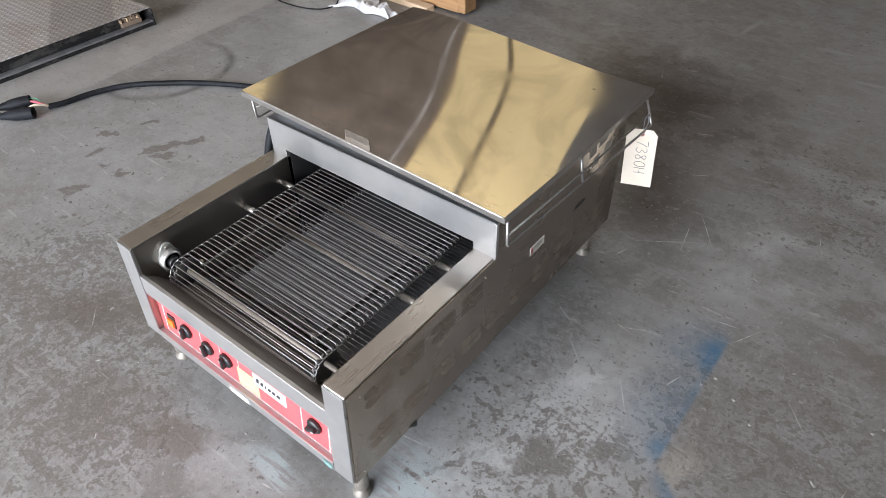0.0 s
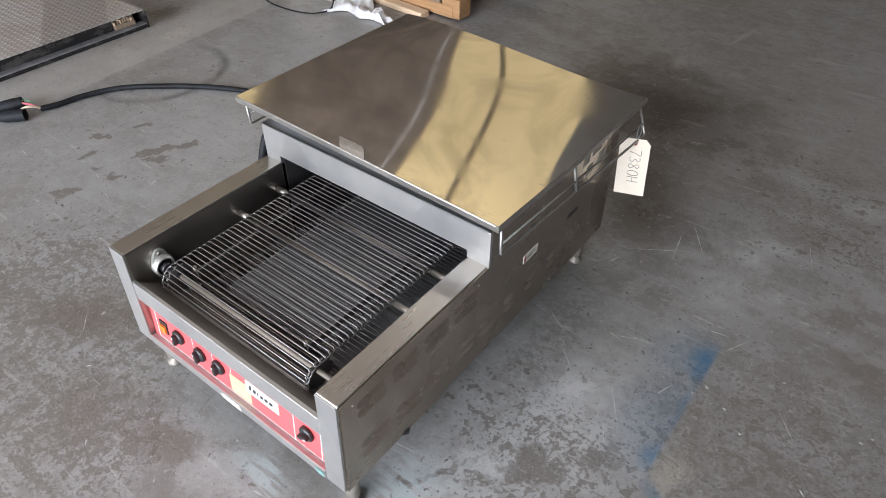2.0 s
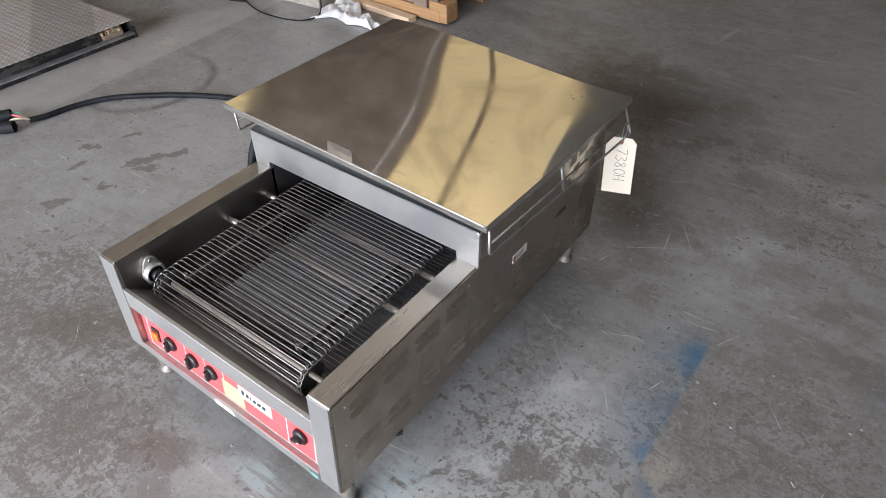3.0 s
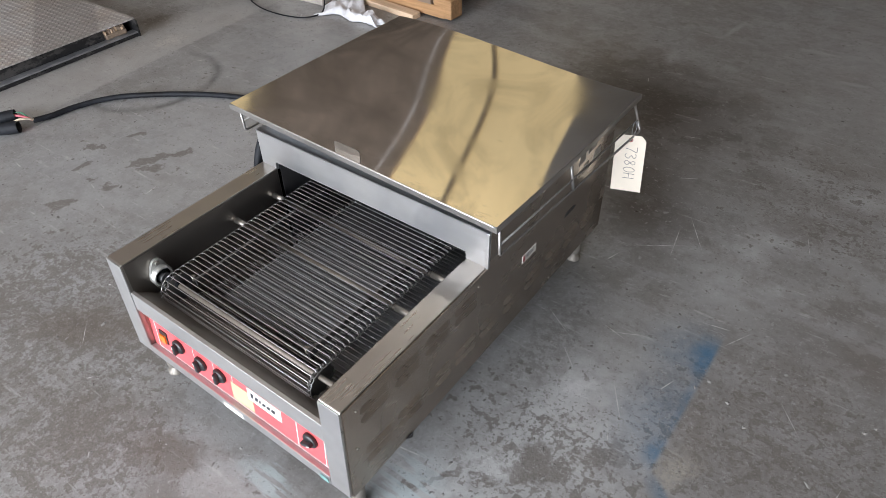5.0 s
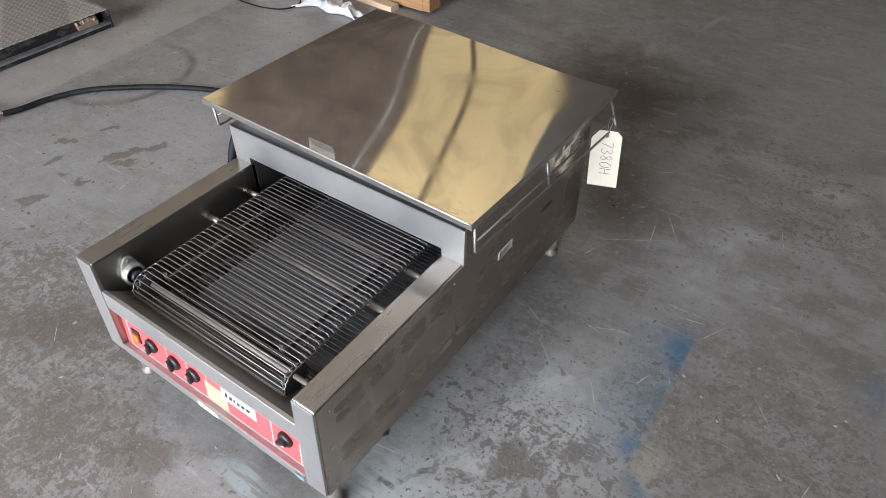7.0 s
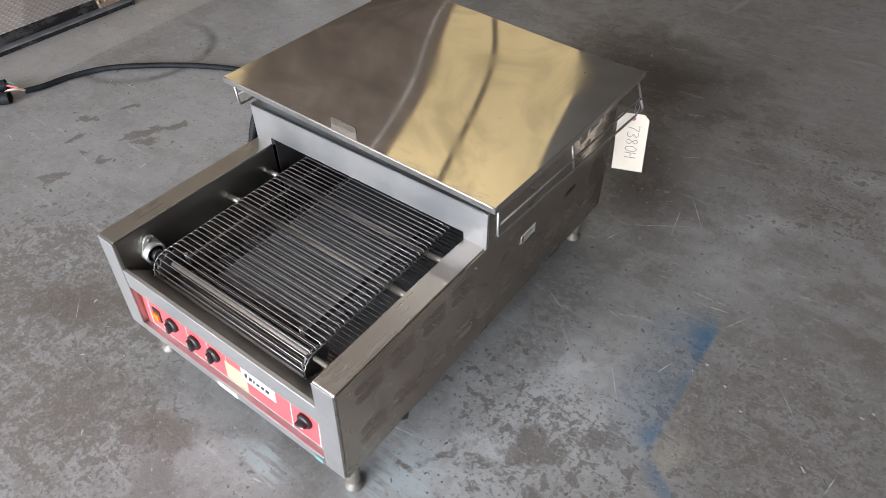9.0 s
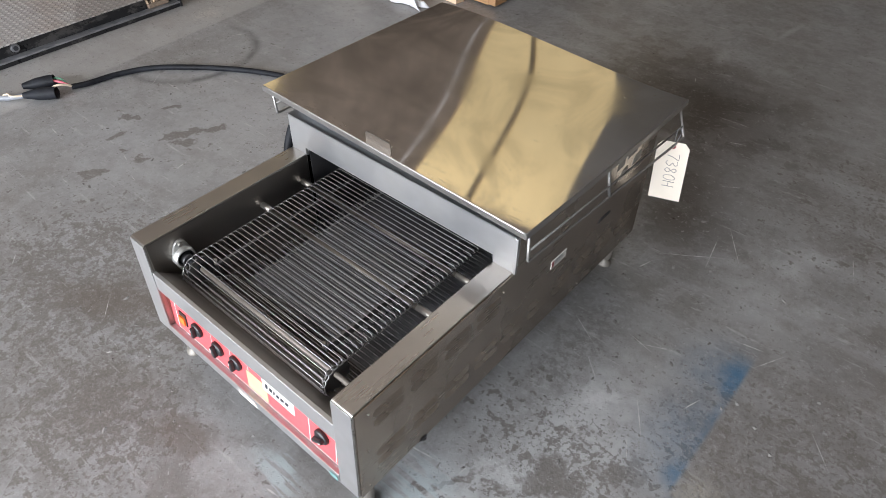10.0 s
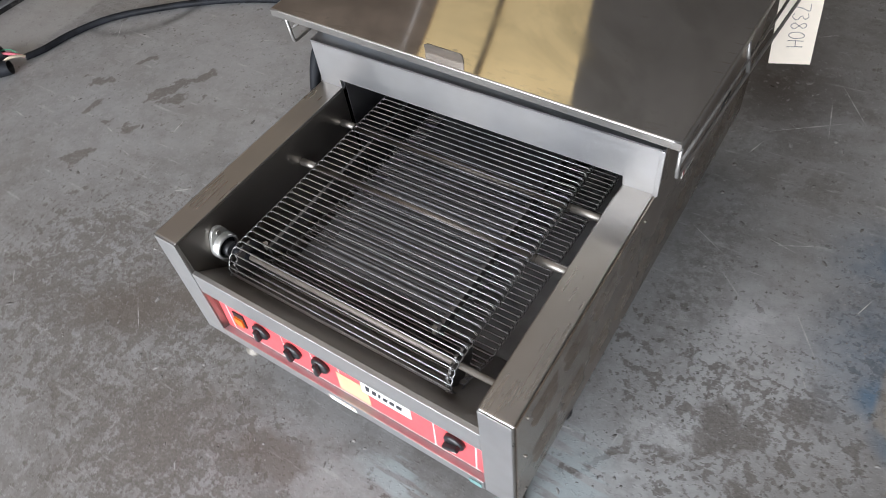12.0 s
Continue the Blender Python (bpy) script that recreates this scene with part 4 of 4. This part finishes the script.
    # The lower run takes a slightly darker wire.
    lower_rod = clean.copy()
    lower_rod.materials[0] = WIRE_DARK
    belt = bpart("conveyor_belt", rest, STEEL_WIRE, None, "wire mesh conveyor belt of hooked steel rods")
    sooty_ends(belt.data)
    for m in others:
        y, z = m.translation.y, m.translation.z
        piece("belt_rod", lower_rod if z < SHAFT_Z - R_BELT * 0.9 and y > SHAFT_Y else clean if y < 0.125 else me, belt, m)


conveyor_belt()


def sprocket(x):
    """A dark toothed wheel that carries the belt's edge."""
    pts = []
    for k in range(48):
        a = 2 * math.pi * k / 48
        rad = R_BELT - 0.0035 - (0.004 if k % 4 in (2, 3) else 0.0)
        pts.append((x, SHAFT_Y + rad * math.cos(a), SHAFT_Z + rad * math.sin(a)))
    bpart("sprocket", prism(bmesh.new(), pts, (0.005, 0, 0)), STEEL_CHARCOAL, None, "dark toothed wheel inside the belt loop")


for x in (BX0 + 0.010, BX1 - 0.015):
    sprocket(x)


def bearing():
    """Flange bearing: lozenge flange, round housing, dark bore, two bolts."""
    x = IN_L + 0.003
    c = Vector((x, 0.076, 0.326))
    pts = []
    for k in range(36):
        a = 2 * math.pi * k / 36
        rad = 0.028 + 0.020 * abs(math.sin(a)) ** 6
        pts.append(c + Vector((0, math.cos(a) * rad * 0.95, math.sin(a) * rad)))
    ob = bpart("bearing", prism(bmesh.new(), pts, (0.007, 0, 0), 0.0012), IRON, None, "cast flange bearing")
    ring = bmesh.new()
    loops = []
    for d, rad in ((0.006, 0.0275), (0.016, 0.0265), (0.020, 0.0245), (0.0205, 0.0215), (0.012, 0.0205)):
        loops.append([ring.verts.new(c + Vector((d, math.cos(k * math.pi / 14) * rad, math.sin(k * math.pi / 14) * rad))) for k in range(28)])
    for p, q in zip(loops, loops[1:]):
        for k in range(28):
            ring.faces.new((p[k], p[(k + 1) % 28], q[(k + 1) % 28], q[k])).smooth = True
    bpart("housing", ring, IRON, ob)
    bpart("bore", tube(bmesh.new(), [c + Vector((d, 0, 0)) for d in (0.008, 0.0125)], 0.0204, 24), RUBBER, ob)
    bpart("collar", tube(bmesh.new(), [c + Vector((d, 0.001, -0.004)) for d in (0.010, 0.026, 0.028)], [0.0150, 0.0150, 0.0135], 18), BLACK, ob, "greasy black locking collar")
    for s in (-1, 1):
        bpart("bolt", tube(bmesh.new(), [c + Vector((d, 0, s * 0.037)) for d in (0.006, 0.012)], 0.0055, 6), STEEL_ROD, ob)


bearing()

# ---- the lid on the hood ----
LX0, LX1, LY0, LY1 = -0.812, 0.033, 0.473, 1.172
lid = thing("broiler_lid", "polished stainless steel lid with wire handles lying on the broiler", "lid", ((LX0 + LX1) / 2, (LY0 + LY1) / 2, 0.53))
lid.rotation_euler = (0, 0, radians(-0.7))


def hump(s, mid, half):
    return 0.5 + 0.5 * math.cos(math.pi * (s - mid) / half) if abs(s - mid) < half else 0.0


def lid_z(x, y):
    s, t = (x - LX0) / (LX1 - LX0), (y - LY0) / (LY1 - LY0)
    q = 4 * s * (1 - s)
    return (0.568 - 0.027 * s + q * (-0.0022 * t + 0.0055 * t ** 3) + q * (1 - 2 * s) * (-0.0097 * t + 0.0088 * t ** 2 + 0.0183 * t ** 3)
            - 0.006 * math.sin(math.pi * t) * (s - 0.5) - 0.0083 * t * (1 - t) + t * t * (0.0018 * hump(s, 0.02, 0.30) + 0.0010 * hump(s, 0.66, 0.28)))


def lpart(name, bm, material, parent=None, label=""):
    ob = part(name, bm, material, parent or lid, label)
    if parent is None:
        ob.location = -Vector(lid.location)
    return ob


def lid_sheet():
    bm, rb = bmesh.new(), bmesh.new()
    n = 40
    g = [[bm.verts.new((LX0 + (LX1 - LX0) * i / n, LY0 + (LY1 - LY0) * j / n, lid_z(LX0 + (LX1 - LX0) * i / n, LY0 + (LY1 - LY0) * j / n))) for j in range(n + 1)] for i in range(n + 1)]
    for i in range(n):
        for j in range(n):
            bm.faces.new((g[i][j], g[i + 1][j], g[i + 1][j + 1], g[i][j + 1])).smooth = True
    rim = [g[i][0] for i in range(n)] + [g[n][j] for j in range(n)] + [g[i][n] for i in range(n, 0, -1)] + [g[0][j] for j in range(n, 0, -1)]
    mid = Vector(((LX0 + LX1) / 2, (LY0 + LY1) / 2, 0))
    def ring(drop, grow):
        out = []
        for v in rim:
            sx, sy = (v.co.x - mid.x) / (LX1 - LX0) * 2, (v.co.y - mid.y) / (LY1 - LY0) * 2
            dx = grow * (1 if sx > 0.999 else -1 if sx < -0.999 else 0)
            dy = grow * (1 if sy > 0.999 else -1 if sy < -0.999 else 0)
            out.append(rb.verts.new((v.co.x + dx, v.co.y + dy, v.co.z - drop)))
        return out
    rings = [ring(0.0, 0.0), ring(0.0004, 0.0013), ring(0.0013, 0.0022), ring(0.0026, 0.0026), ring(0.016, 0.0026), ring(0.018, 0.0), ring(0.018, -0.012)]
    for n_ring, (a, b) in enumerate(zip(rings, rings[1:])):
        for k in range(len(a)):
            rb.faces.new((a[k], b[k], b[(k + 1) % len(a)], a[(k + 1) % len(a)])).smooth = n_ring < 3
    lpart("lid_sheet", bm, STEEL_LID, None, "polished steel sheet")
    lpart("lid_rim", rb, STEEL_RIM, None, "folded steel rim")


lid_sheet()
lpart("tab", prism(bmesh.new(), [(-0.446, 0.490, 0.550), (-0.364, 0.490, 0.548), (-0.364, 0.489, 0.569), (-0.368, 0.489, 0.573), (-0.438, 0.489, 0.575), (-0.446, 0.489, 0.571)], (0, 0.002, 0)), STEEL_DARK, None, "small upright steel tab")


def bent(pts, r=0.008, n=4):
    """A polyline with rounded corners."""
    pts = [Vector(p) for p in pts]
    out = [pts[0]]
    for a, p, q in zip(pts, pts[1:], pts[2:]):
        s, e = p + (a - p).normalized() * r, p + (q - p).normalized() * r
        out += [s.lerp(p, k / n).lerp(p.lerp(e, k / n), k / n) for k in range(n + 1)]
    return out + [pts[-1]]


def wire_handle(x, out, label):
    """A rectangular handle bent from round wire: two long bars and three posts."""
    z = lid_z(x, 0.8) - 0.016
    xb = x + 0.030 * out
    bm = tube(bmesh.new(), bent([(x, 0.489, z), (x, 0.492, z - 0.072), (x + 0.012 * out, 0.80, z - 0.072), (xb, 1.136, z - 0.066), (x, 1.146, z)]), 0.0034, 8)
    ob = lpart("wire_handle", bm, HANDLE, None, label)
    lpart("post", tube(bmesh.new(), [(x, 0.797, z), (x + 0.012 * out, 0.799, z - 0.072)], 0.0040, 8), HANDLE, ob)
    lpart("cross_wire", tube(bmesh.new(), [(x, 0.490, z - 0.042), (x + 0.008 * out, 0.797, z - 0.042), (xb - 0.012 * out, 1.139, z - 0.038)], 0.0028, 6), HANDLE, ob)


wire_handle(0.031, 1, "bent steel wire handle")
wire_handle(-0.800, -1, "bent steel wire handle")

# ---- paper tag on the handle ----
hole, low_l, low_r = Vector((0.066, 1.092, 0.441)), Vector((0.036, 1.058, 0.294)), Vector((0.115, 1.077, 0.300))
ex = (low_r - low_l).normalized()
ey = (hole - (low_l + low_r) / 2)
ey = (ey - ex * ey.dot(ex)).normalized()
ez = ex.cross(ey)
TAG = Matrix.Translation((low_l + low_r) / 2) @ Matrix((ex, ey, ez)).transposed().to_4x4()
tag = tagged(new("paper_tag"), "cream paper tag with handwritten number, tied to the wire handle", "tag")
tag.matrix_world = TAG
TW, TH = 0.082, 0.163
part("card", prism(bmesh.new(), [(-TW / 2, 0, 0), (TW / 2, 0, 0), (TW / 2, TH - 0.014, 0), (TW / 2 - 0.013, TH, 0), (-TW / 2 + 0.013, TH, 0), (-TW / 2, TH - 0.014, 0)], (0, 0, 0.0006)), CARD, tag)
part("eyelet", tube(bmesh.new(), [(0, TH - 0.013, 0.0005), (0, TH - 0.013, 0.0014)], 0.0062, 18), MAROON, tag, "maroon reinforced eyelet")
part("eyelet_hole", tube(bmesh.new(), [(0, TH - 0.013, 0.0013), (0, TH - 0.013, 0.0018)], 0.0028, 12), INK, tag)
pen = bmesh.new()
for k, strokes in enumerate([[[(0, 1), (0.6, 1), (0.35, 0.5), (0.22, 0)]], [[(0, 0.93), (0.3, 1), (0.52, 0.8), (0.22, 0.56), (0.58, 0.32), (0.3, 0), (0, 0.1)]],
                             [[(0.5, 0.85), (0.25, 1), (0.06, 0.8), (0.3, 0.52), (0.55, 0.25), (0.3, 0), (0.04, 0.22), (0.28, 0.5), (0.52, 0.8)]],
                             [[(0.3, 1), (0.04, 0.6), (0.12, 0.1), (0.4, 0), (0.62, 0.4), (0.52, 0.9), (0.3, 1)]],
                             [[(0.02, 1), (0, 0)], [(0.55, 1), (0.56, 0)], [(0, 0.5), (0.56, 0.52)]]]):
    for st in strokes:
        tube(pen, curve([((v - 0.5) * 0.030 + 0.004, TH * 0.80 - k * 0.0195 - h * 0.024, 0.0009) for h, v in st], 5), 0.00075, 5)
part("number", pen, PENCIL, tag, "handwritten number 7380H in grey marker")
part("string", tube(bmesh.new(), curve([(0, TH - 0.012, 0.0012), (0.006, TH + 0.004, 0.004), (0.012, TH + 0.024, 0.004), (0.008, TH + 0.040, 0.002), (0.002, TH + 0.03, -0.002), (0, TH - 0.012, -0.001)], 6), 0.0008, 6), GREY_CABLE, tag, "thin wire tie")


# ---- things on the floor ----
def cable(name, pts, r, material, label, category="cable"):
    bm = tube(bmesh.new(), curve(pts, 10), r, 10)
    ob = part(name, bm, material)
    return tagged(ob, label, category)


def power_cord():
    """The broiler's cord with its open connector on the floor."""
    cord = thing("power_cord", "thick black power cord with an open connector lying on concrete", "cord", (-1.7, 1.0, 0))
    back_to = -Vector(cord.location)

    def cp(name, bm, material, parent=None, label=""):
        ob = part(name, bm, material, parent or cord, label)
        if parent is None:
            ob.location = back_to
        return ob
    cp("cable", tube(bmesh.new(), curve([(-2.316, 0.509, 0.018), (-2.299, 0.575, 0.014), (-2.280, 0.690, 0.014), (-2.22, 0.82, 0.014), (-2.10, 0.935, 0.014), (-1.93, 1.055, 0.014), (-1.73, 1.150, 0.014), (-1.50, 1.20, 0.014), (-1.25, 1.16, 0.014), (-1.05, 0.98, 0.016), (-0.90, 0.72, 0.016), (-0.82, 0.56, 0.03), (-0.775, 0.47, 0.14), (-0.766, 0.465, 0.30), (-0.766, 0.495, 0.42), (-0.762, 0.54, 0.475), (-0.735, 0.60, 0.48)], 10), 0.012, 12), RUBBER, None, "thick black rubber cable")
    for a, b in [((-2.392, 0.480, 0.034), (-2.462, 0.372, 0.026)), ((-2.296, 0.440, 0.028), (-2.386, 0.340, 0.024))]:
        a, b = Vector(a), Vector(b)
        d = b - a
        outer = tube(bmesh.new(), [a + d * t for t in (0, 0.25, 0.55, 0.8, 1.0)], [0.0255, 0.0265, 0.0245, 0.018, 0.012], 20, False)
        ob = cp("connector", outer, RUBBER, None, "black rubber connector half, open at one end")
        cp("rubber_wall", tube(bmesh.new(), [a + d * t for t in (0, 0.2, 0.45)], [0.0254, 0.022, 0.011], 20, False), INK, ob, "dark inside of the connector")
    for mat, pts in ((PINK, [(-2.42, 0.43, 0.036), (-2.385, 0.468, 0.040), (-2.345, 0.497, 0.030), (-2.318, 0.510, 0.020)]), (BARE, [(-2.33, 0.410, 0.030), (-2.310, 0.450, 0.050), (-2.304, 0.485, 0.042), (-2.312, 0.512, 0.022)]), (GREEN, [(-2.42, 0.43, 0.042), (-2.38, 0.49, 0.046), (-2.34, 0.505, 0.030), (-2.318, 0.513, 0.018)])):
        cp("wire", tube(bmesh.new(), curve(pts, 6), 0.005 if mat is not GREEN else 0.0022, 8), mat, None, "bare insulated core")
    cp("grey_lead", tube(bmesh.new(), curve([(-2.386, 0.342, 0.022), (-2.44, 0.29, 0.014), (-2.50, 0.24, 0.012), (-2.62, 0.05, 0.012), (-2.70, -0.3, 0.012)], 8), 0.011, 10), GREY_CABLE, None, "grey lead")
    cp("wire", tube(bmesh.new(), curve([(-2.380, 0.345, 0.024), (-2.40, 0.30, 0.032), (-2.44, 0.30, 0.028), (-2.46, 0.285, 0.02)], 6), 0.004, 8), BARE, None, "pinkish bare core")


power_cord()


def steel_ramp():
    """Low platform of diamond plate on a black channel frame, open at its corner."""
    x, y0, y1, top = -2.75, -2.2, 1.32, 0.094
    ramp = thing("steel_platform", "low diamond-plate platform with a worn black steel channel edge", "platform", (x - 0.75, (y0 + y1) / 2, 0))
    back_to = -Vector(ramp.location)

    def rp(name, bm, material, label="", parent=None):
        ob = part(name, bm, material, parent or ramp, label)
        if parent is None:
            ob.location = back_to
        return ob
    x1 = x - 1.5
    bm = bmesh.new()
    box(bm, x1, x + 0.004, y0, y1, top - 0.006, top, 0.001)
    rp("deck", bm, PLATE, "worn diamond plate deck")
    web = bmesh.new()
    box(web, x - 0.036, x - 0.030, y0, y1 - 0.17, 0.012, top - 0.0065)
    rp("channel_web", web, BLACK_PAINT, "worn black channel web")
    rp("channel_flange", box(bmesh.new(), x - 0.034, x + 0.014, y0, y1, 0.020, 0.027, 0.001), GREY_STEEL, "worn grey channel flange")
    rp("channel_base", box(bmesh.new(), x - 0.036, x + 0.010, y0, y1, 0.0, 0.018, 0.001), BLACK_PAINT)
    rp("end_plate", box(bmesh.new(), x1, x + 0.02, y1 - 0.008, y1 + 0.001, 0.002, top - 0.0065, 0.001), BLACK_PAINT)
    rp("wood_infill", box(bmesh.new(), x - 0.05, x - 0.014, y1 - 0.165, y1 - 0.050, 0.0275, 0.052, 0.005), WOOD_OLD, "broken wood packing in the open corner")
    rnd = random.Random(3)
    for k in range(11):
        yy = y1 - 0.162 + k * 0.010
        bm = box(bmesh.new(), -0.014, 0.014, -0.004, 0.004 + rnd.uniform(0, 0.006), 0.0, rnd.uniform(0.006, 0.026), 0.0015)
        bmesh.ops.rotate(bm, verts=bm.verts, matrix=Matrix.Rotation(rnd.uniform(-0.5, 0.5), 3, "Z") @ Matrix.Rotation(rnd.uniform(-0.4, 0.4), 3, "X"))
        bmesh.ops.translate(bm, verts=bm.verts, vec=(x - 0.033 + rnd.uniform(-0.006, 0.006), yy, 0.0525))
        rp("splinter", bm, WOOD_OLD if k % 3 else PINE_PALE)
    rp("socket", tube(bmesh.new(), [(x - 0.031, 0.492, 0.058), (x - 0.018, 0.492, 0.058)], [0.020, 0.018], 14), GREY_STEEL, "round threaded socket")
    rp("socket_bore", tube(bmesh.new(), [(x - 0.0185, 0.492, 0.058), (x - 0.0165, 0.492, 0.058)], 0.011, 12), INK)


steel_ramp()


def crate():
    """Heavy timber crate: skids, front sill, boards, slatted panel with a post."""
    ob = thing("timber_crate", "weathered timber crate on fresh pine skids", "crate", (-1.500, 2.335, 0))
    ob.rotation_euler = (0, 0, radians(-2.5))
    w, d = 0.66, 0.95
    part("sill", box(bmesh.new(), -w, 0.0, 0.0, 0.085, 0.012, 0.075, 0.004), PINE, ob, "fresh pine sill")
    for y in (0.40, 0.84):
        part("skid", box(bmesh.new(), -w, -0.01, y, y + 0.09, 0.0, 0.075, 0.004), PINE, ob, "pine skid")
    part("end_sill", box(bmesh.new(), -0.075, 0.045, 0.003, 0.10, 0.014, 0.115, 0.006), PINE, ob, "split pine corner block")
    for i in range(3):
        z = 0.078 + i * 0.14
        part("board", box(bmesh.new(), -w, -0.02, 0.010 + 0.002 * i, 0.035, z, z + 0.128, 0.003), WOOD_OLD, ob, "weathered board")
        part("board", box(bmesh.new(), -0.045, -0.02, 0.12, d, z + 0.04, z + 0.16, 0.003), WOOD_OLD, ob, "weathered board")
    for x in (-0.17, -0.60):
        part("post", box(bmesh.new(), x, x + 0.09, -0.012, 0.009, 0.078, 0.50, 0.003), WOOD_OLD, ob, "weathered post")
    part("top", box(bmesh.new(), -w, 0, 0, d, 0.503, 0.525, 0.003), WOOD_OLD, ob)
    part("back_board", box(bmesh.new(), -w, -0.02, d - 0.03, d - 0.002, 0.078, 0.50, 0.003), WOOD_OLD, ob)
    return ob


crate()
plank = tagged(part("plank", box(bmesh.new(), -0.62, 0.0, -0.062, 0.0, 0.0, 0.030, 0.003), PINE_PALE), "pale pine plank lying along the crate", "plank")
plank.matrix_world = pose(-1.645, 2.318, 0, 0, 0, -5)
skid = tagged(part("timber_block", box(bmesh.new(), -0.36, 0.0, 0.0, 0.5, 0.0, 0.26, 0.008), BLOCK), "grey weathered timber block on the floor", "block")
skid.matrix_world = pose(-2.205, 2.14, 0, 0, 0, 4)
stub = tagged(part("steel_stand", box(bmesh.new(), -0.05, 0.05, 0, 0.1, 0.0, 0.12, 0.006), BLACK_PAINT), "small black steel stand on concrete", "stand")
stub.matrix_world = pose(-2.70, 1.955, 0, 0, 0, 20)
cable("floor_cable", [(-2.80, 2.07, 0.006), (-2.649, 1.987, 0.006), (-2.499, 1.931, 0.006), (-2.374, 1.915, 0.006), (-2.242, 1.927, 0.006), (-2.154, 1.969, 0.006), (-2.13, 2.053, 0.008), (-2.165, 2.12, 0.04), (-2.19, 2.13, 0.12)], 0.0036, RUBBER, "thin black cable lying on concrete")


def rag():
    """A crumpled white cloth: a folded sheet with ridges."""
    bm = bmesh.new()
    nu, nv = 64, 30
    g = []
    for i in range(nu + 1):
        row = []
        for j in range(nv + 1):
            s, t = i / nu, j / nv
            x = -0.205 + 0.41 * s + 0.03 * math.sin(9 * t + 2 * s)
            wid = 0.085 + 0.045 * noise.noise((s * 5, 1.3, 0)) + 0.05 * math.sin(5.5 * s + 0.5)
            y = (t - 0.5) * 2 * max(0.035, wid) + 0.05 * math.sin(7 * s) - (0.10 if s > 0.75 else 0.0) * (s - 0.75) * 4
            ridge = 0.6 * abs(noise.noise((x * 11, y * 11, 0.4))) + 0.45 * abs(noise.noise((x * 22 + y * 10, y * 13, 1.4))) + 0.08 * abs(noise.noise((x * 60, y * 50, 2.1)))
            edge = min(1.0, 7 * min(t, 1 - t, s * 1.6, (1 - s) * 1.6))
            row.append(bm.verts.new((x, y, 0.004 + (0.008 + 0.062 * ridge) * edge)))
        g.append(row)
    for i in range(nu):
        for j in range(nv):
            bm.faces.new((g[i][j], g[i + 1][j], g[i + 1][j + 1], g[i][j + 1])).smooth = True
    ob = part("cloth", bm, CLOTH)
    ob.matrix_world = pose(-1.965, 2.165, 0, 0, 0, 4)
    sol = ob.modifiers.new("thickness", "SOLIDIFY")
    sol.thickness, sol.offset = 0.002, -1
    return tagged(ob, "crumpled white cloth lying on the floor", "cloth")


rag()


def grit():
    """Curled paint flakes and crumbs of concrete on the floor."""
    rnd = random.Random(11)
    verts, faces = [], []
    for _ in range(6500):
        x, y = rnd.uniform(-2.3, 1.5), rnd.uniform(-0.35, 2.4)
        if noise.noise((x * 1.7, y * 1.7, 3.0)) < rnd.uniform(-0.5, 0.35) or -0.76 < x < 0.02 and -0.03 < y < 1.13:
            continue
        s = rnd.uniform(0.0012, 0.0036) * (1.7 if rnd.random() < 0.12 else 1)
        a, long, k = rnd.uniform(0, 6.28), rnd.choice((1.0, 1.3, 2.2)), len(verts)
        ca, sa = math.cos(a), math.sin(a)
        for j in range(5):
            b = j * 1.2566 + rnd.uniform(-0.4, 0.4)
            p, q = s * long * math.cos(b) * rnd.uniform(0.7, 1.2), s * math.sin(b)
            verts.append((x + p * ca - q * sa, y + p * sa + q * ca, 0.0))
        verts.append((x + rnd.uniform(-0.4, 0.4) * s, y + rnd.uniform(-0.4, 0.4) * s, s * rnd.uniform(0.25, 0.55)))
        faces += [(k + j, k + (j + 1) % 5, k + 5) for j in range(5)]
    me = bpy.data.meshes.new("grit")
    me.from_pydata(verts, [], faces)
    m = Nodes("grit_stone", 0.7)
    isle = m.node("ShaderNodeNewGeometry").outputs["Random Per Island"]
    m.set("Base Color", m.mix(isle, (0.11, 0.10, 0.095), (0.29, 0.285, 0.28)))
    me.materials.append(m.mat)
    tagged(new("grit", me), "small crumbs of concrete scattered on the floor", "grit", kind="stuff")


grit()
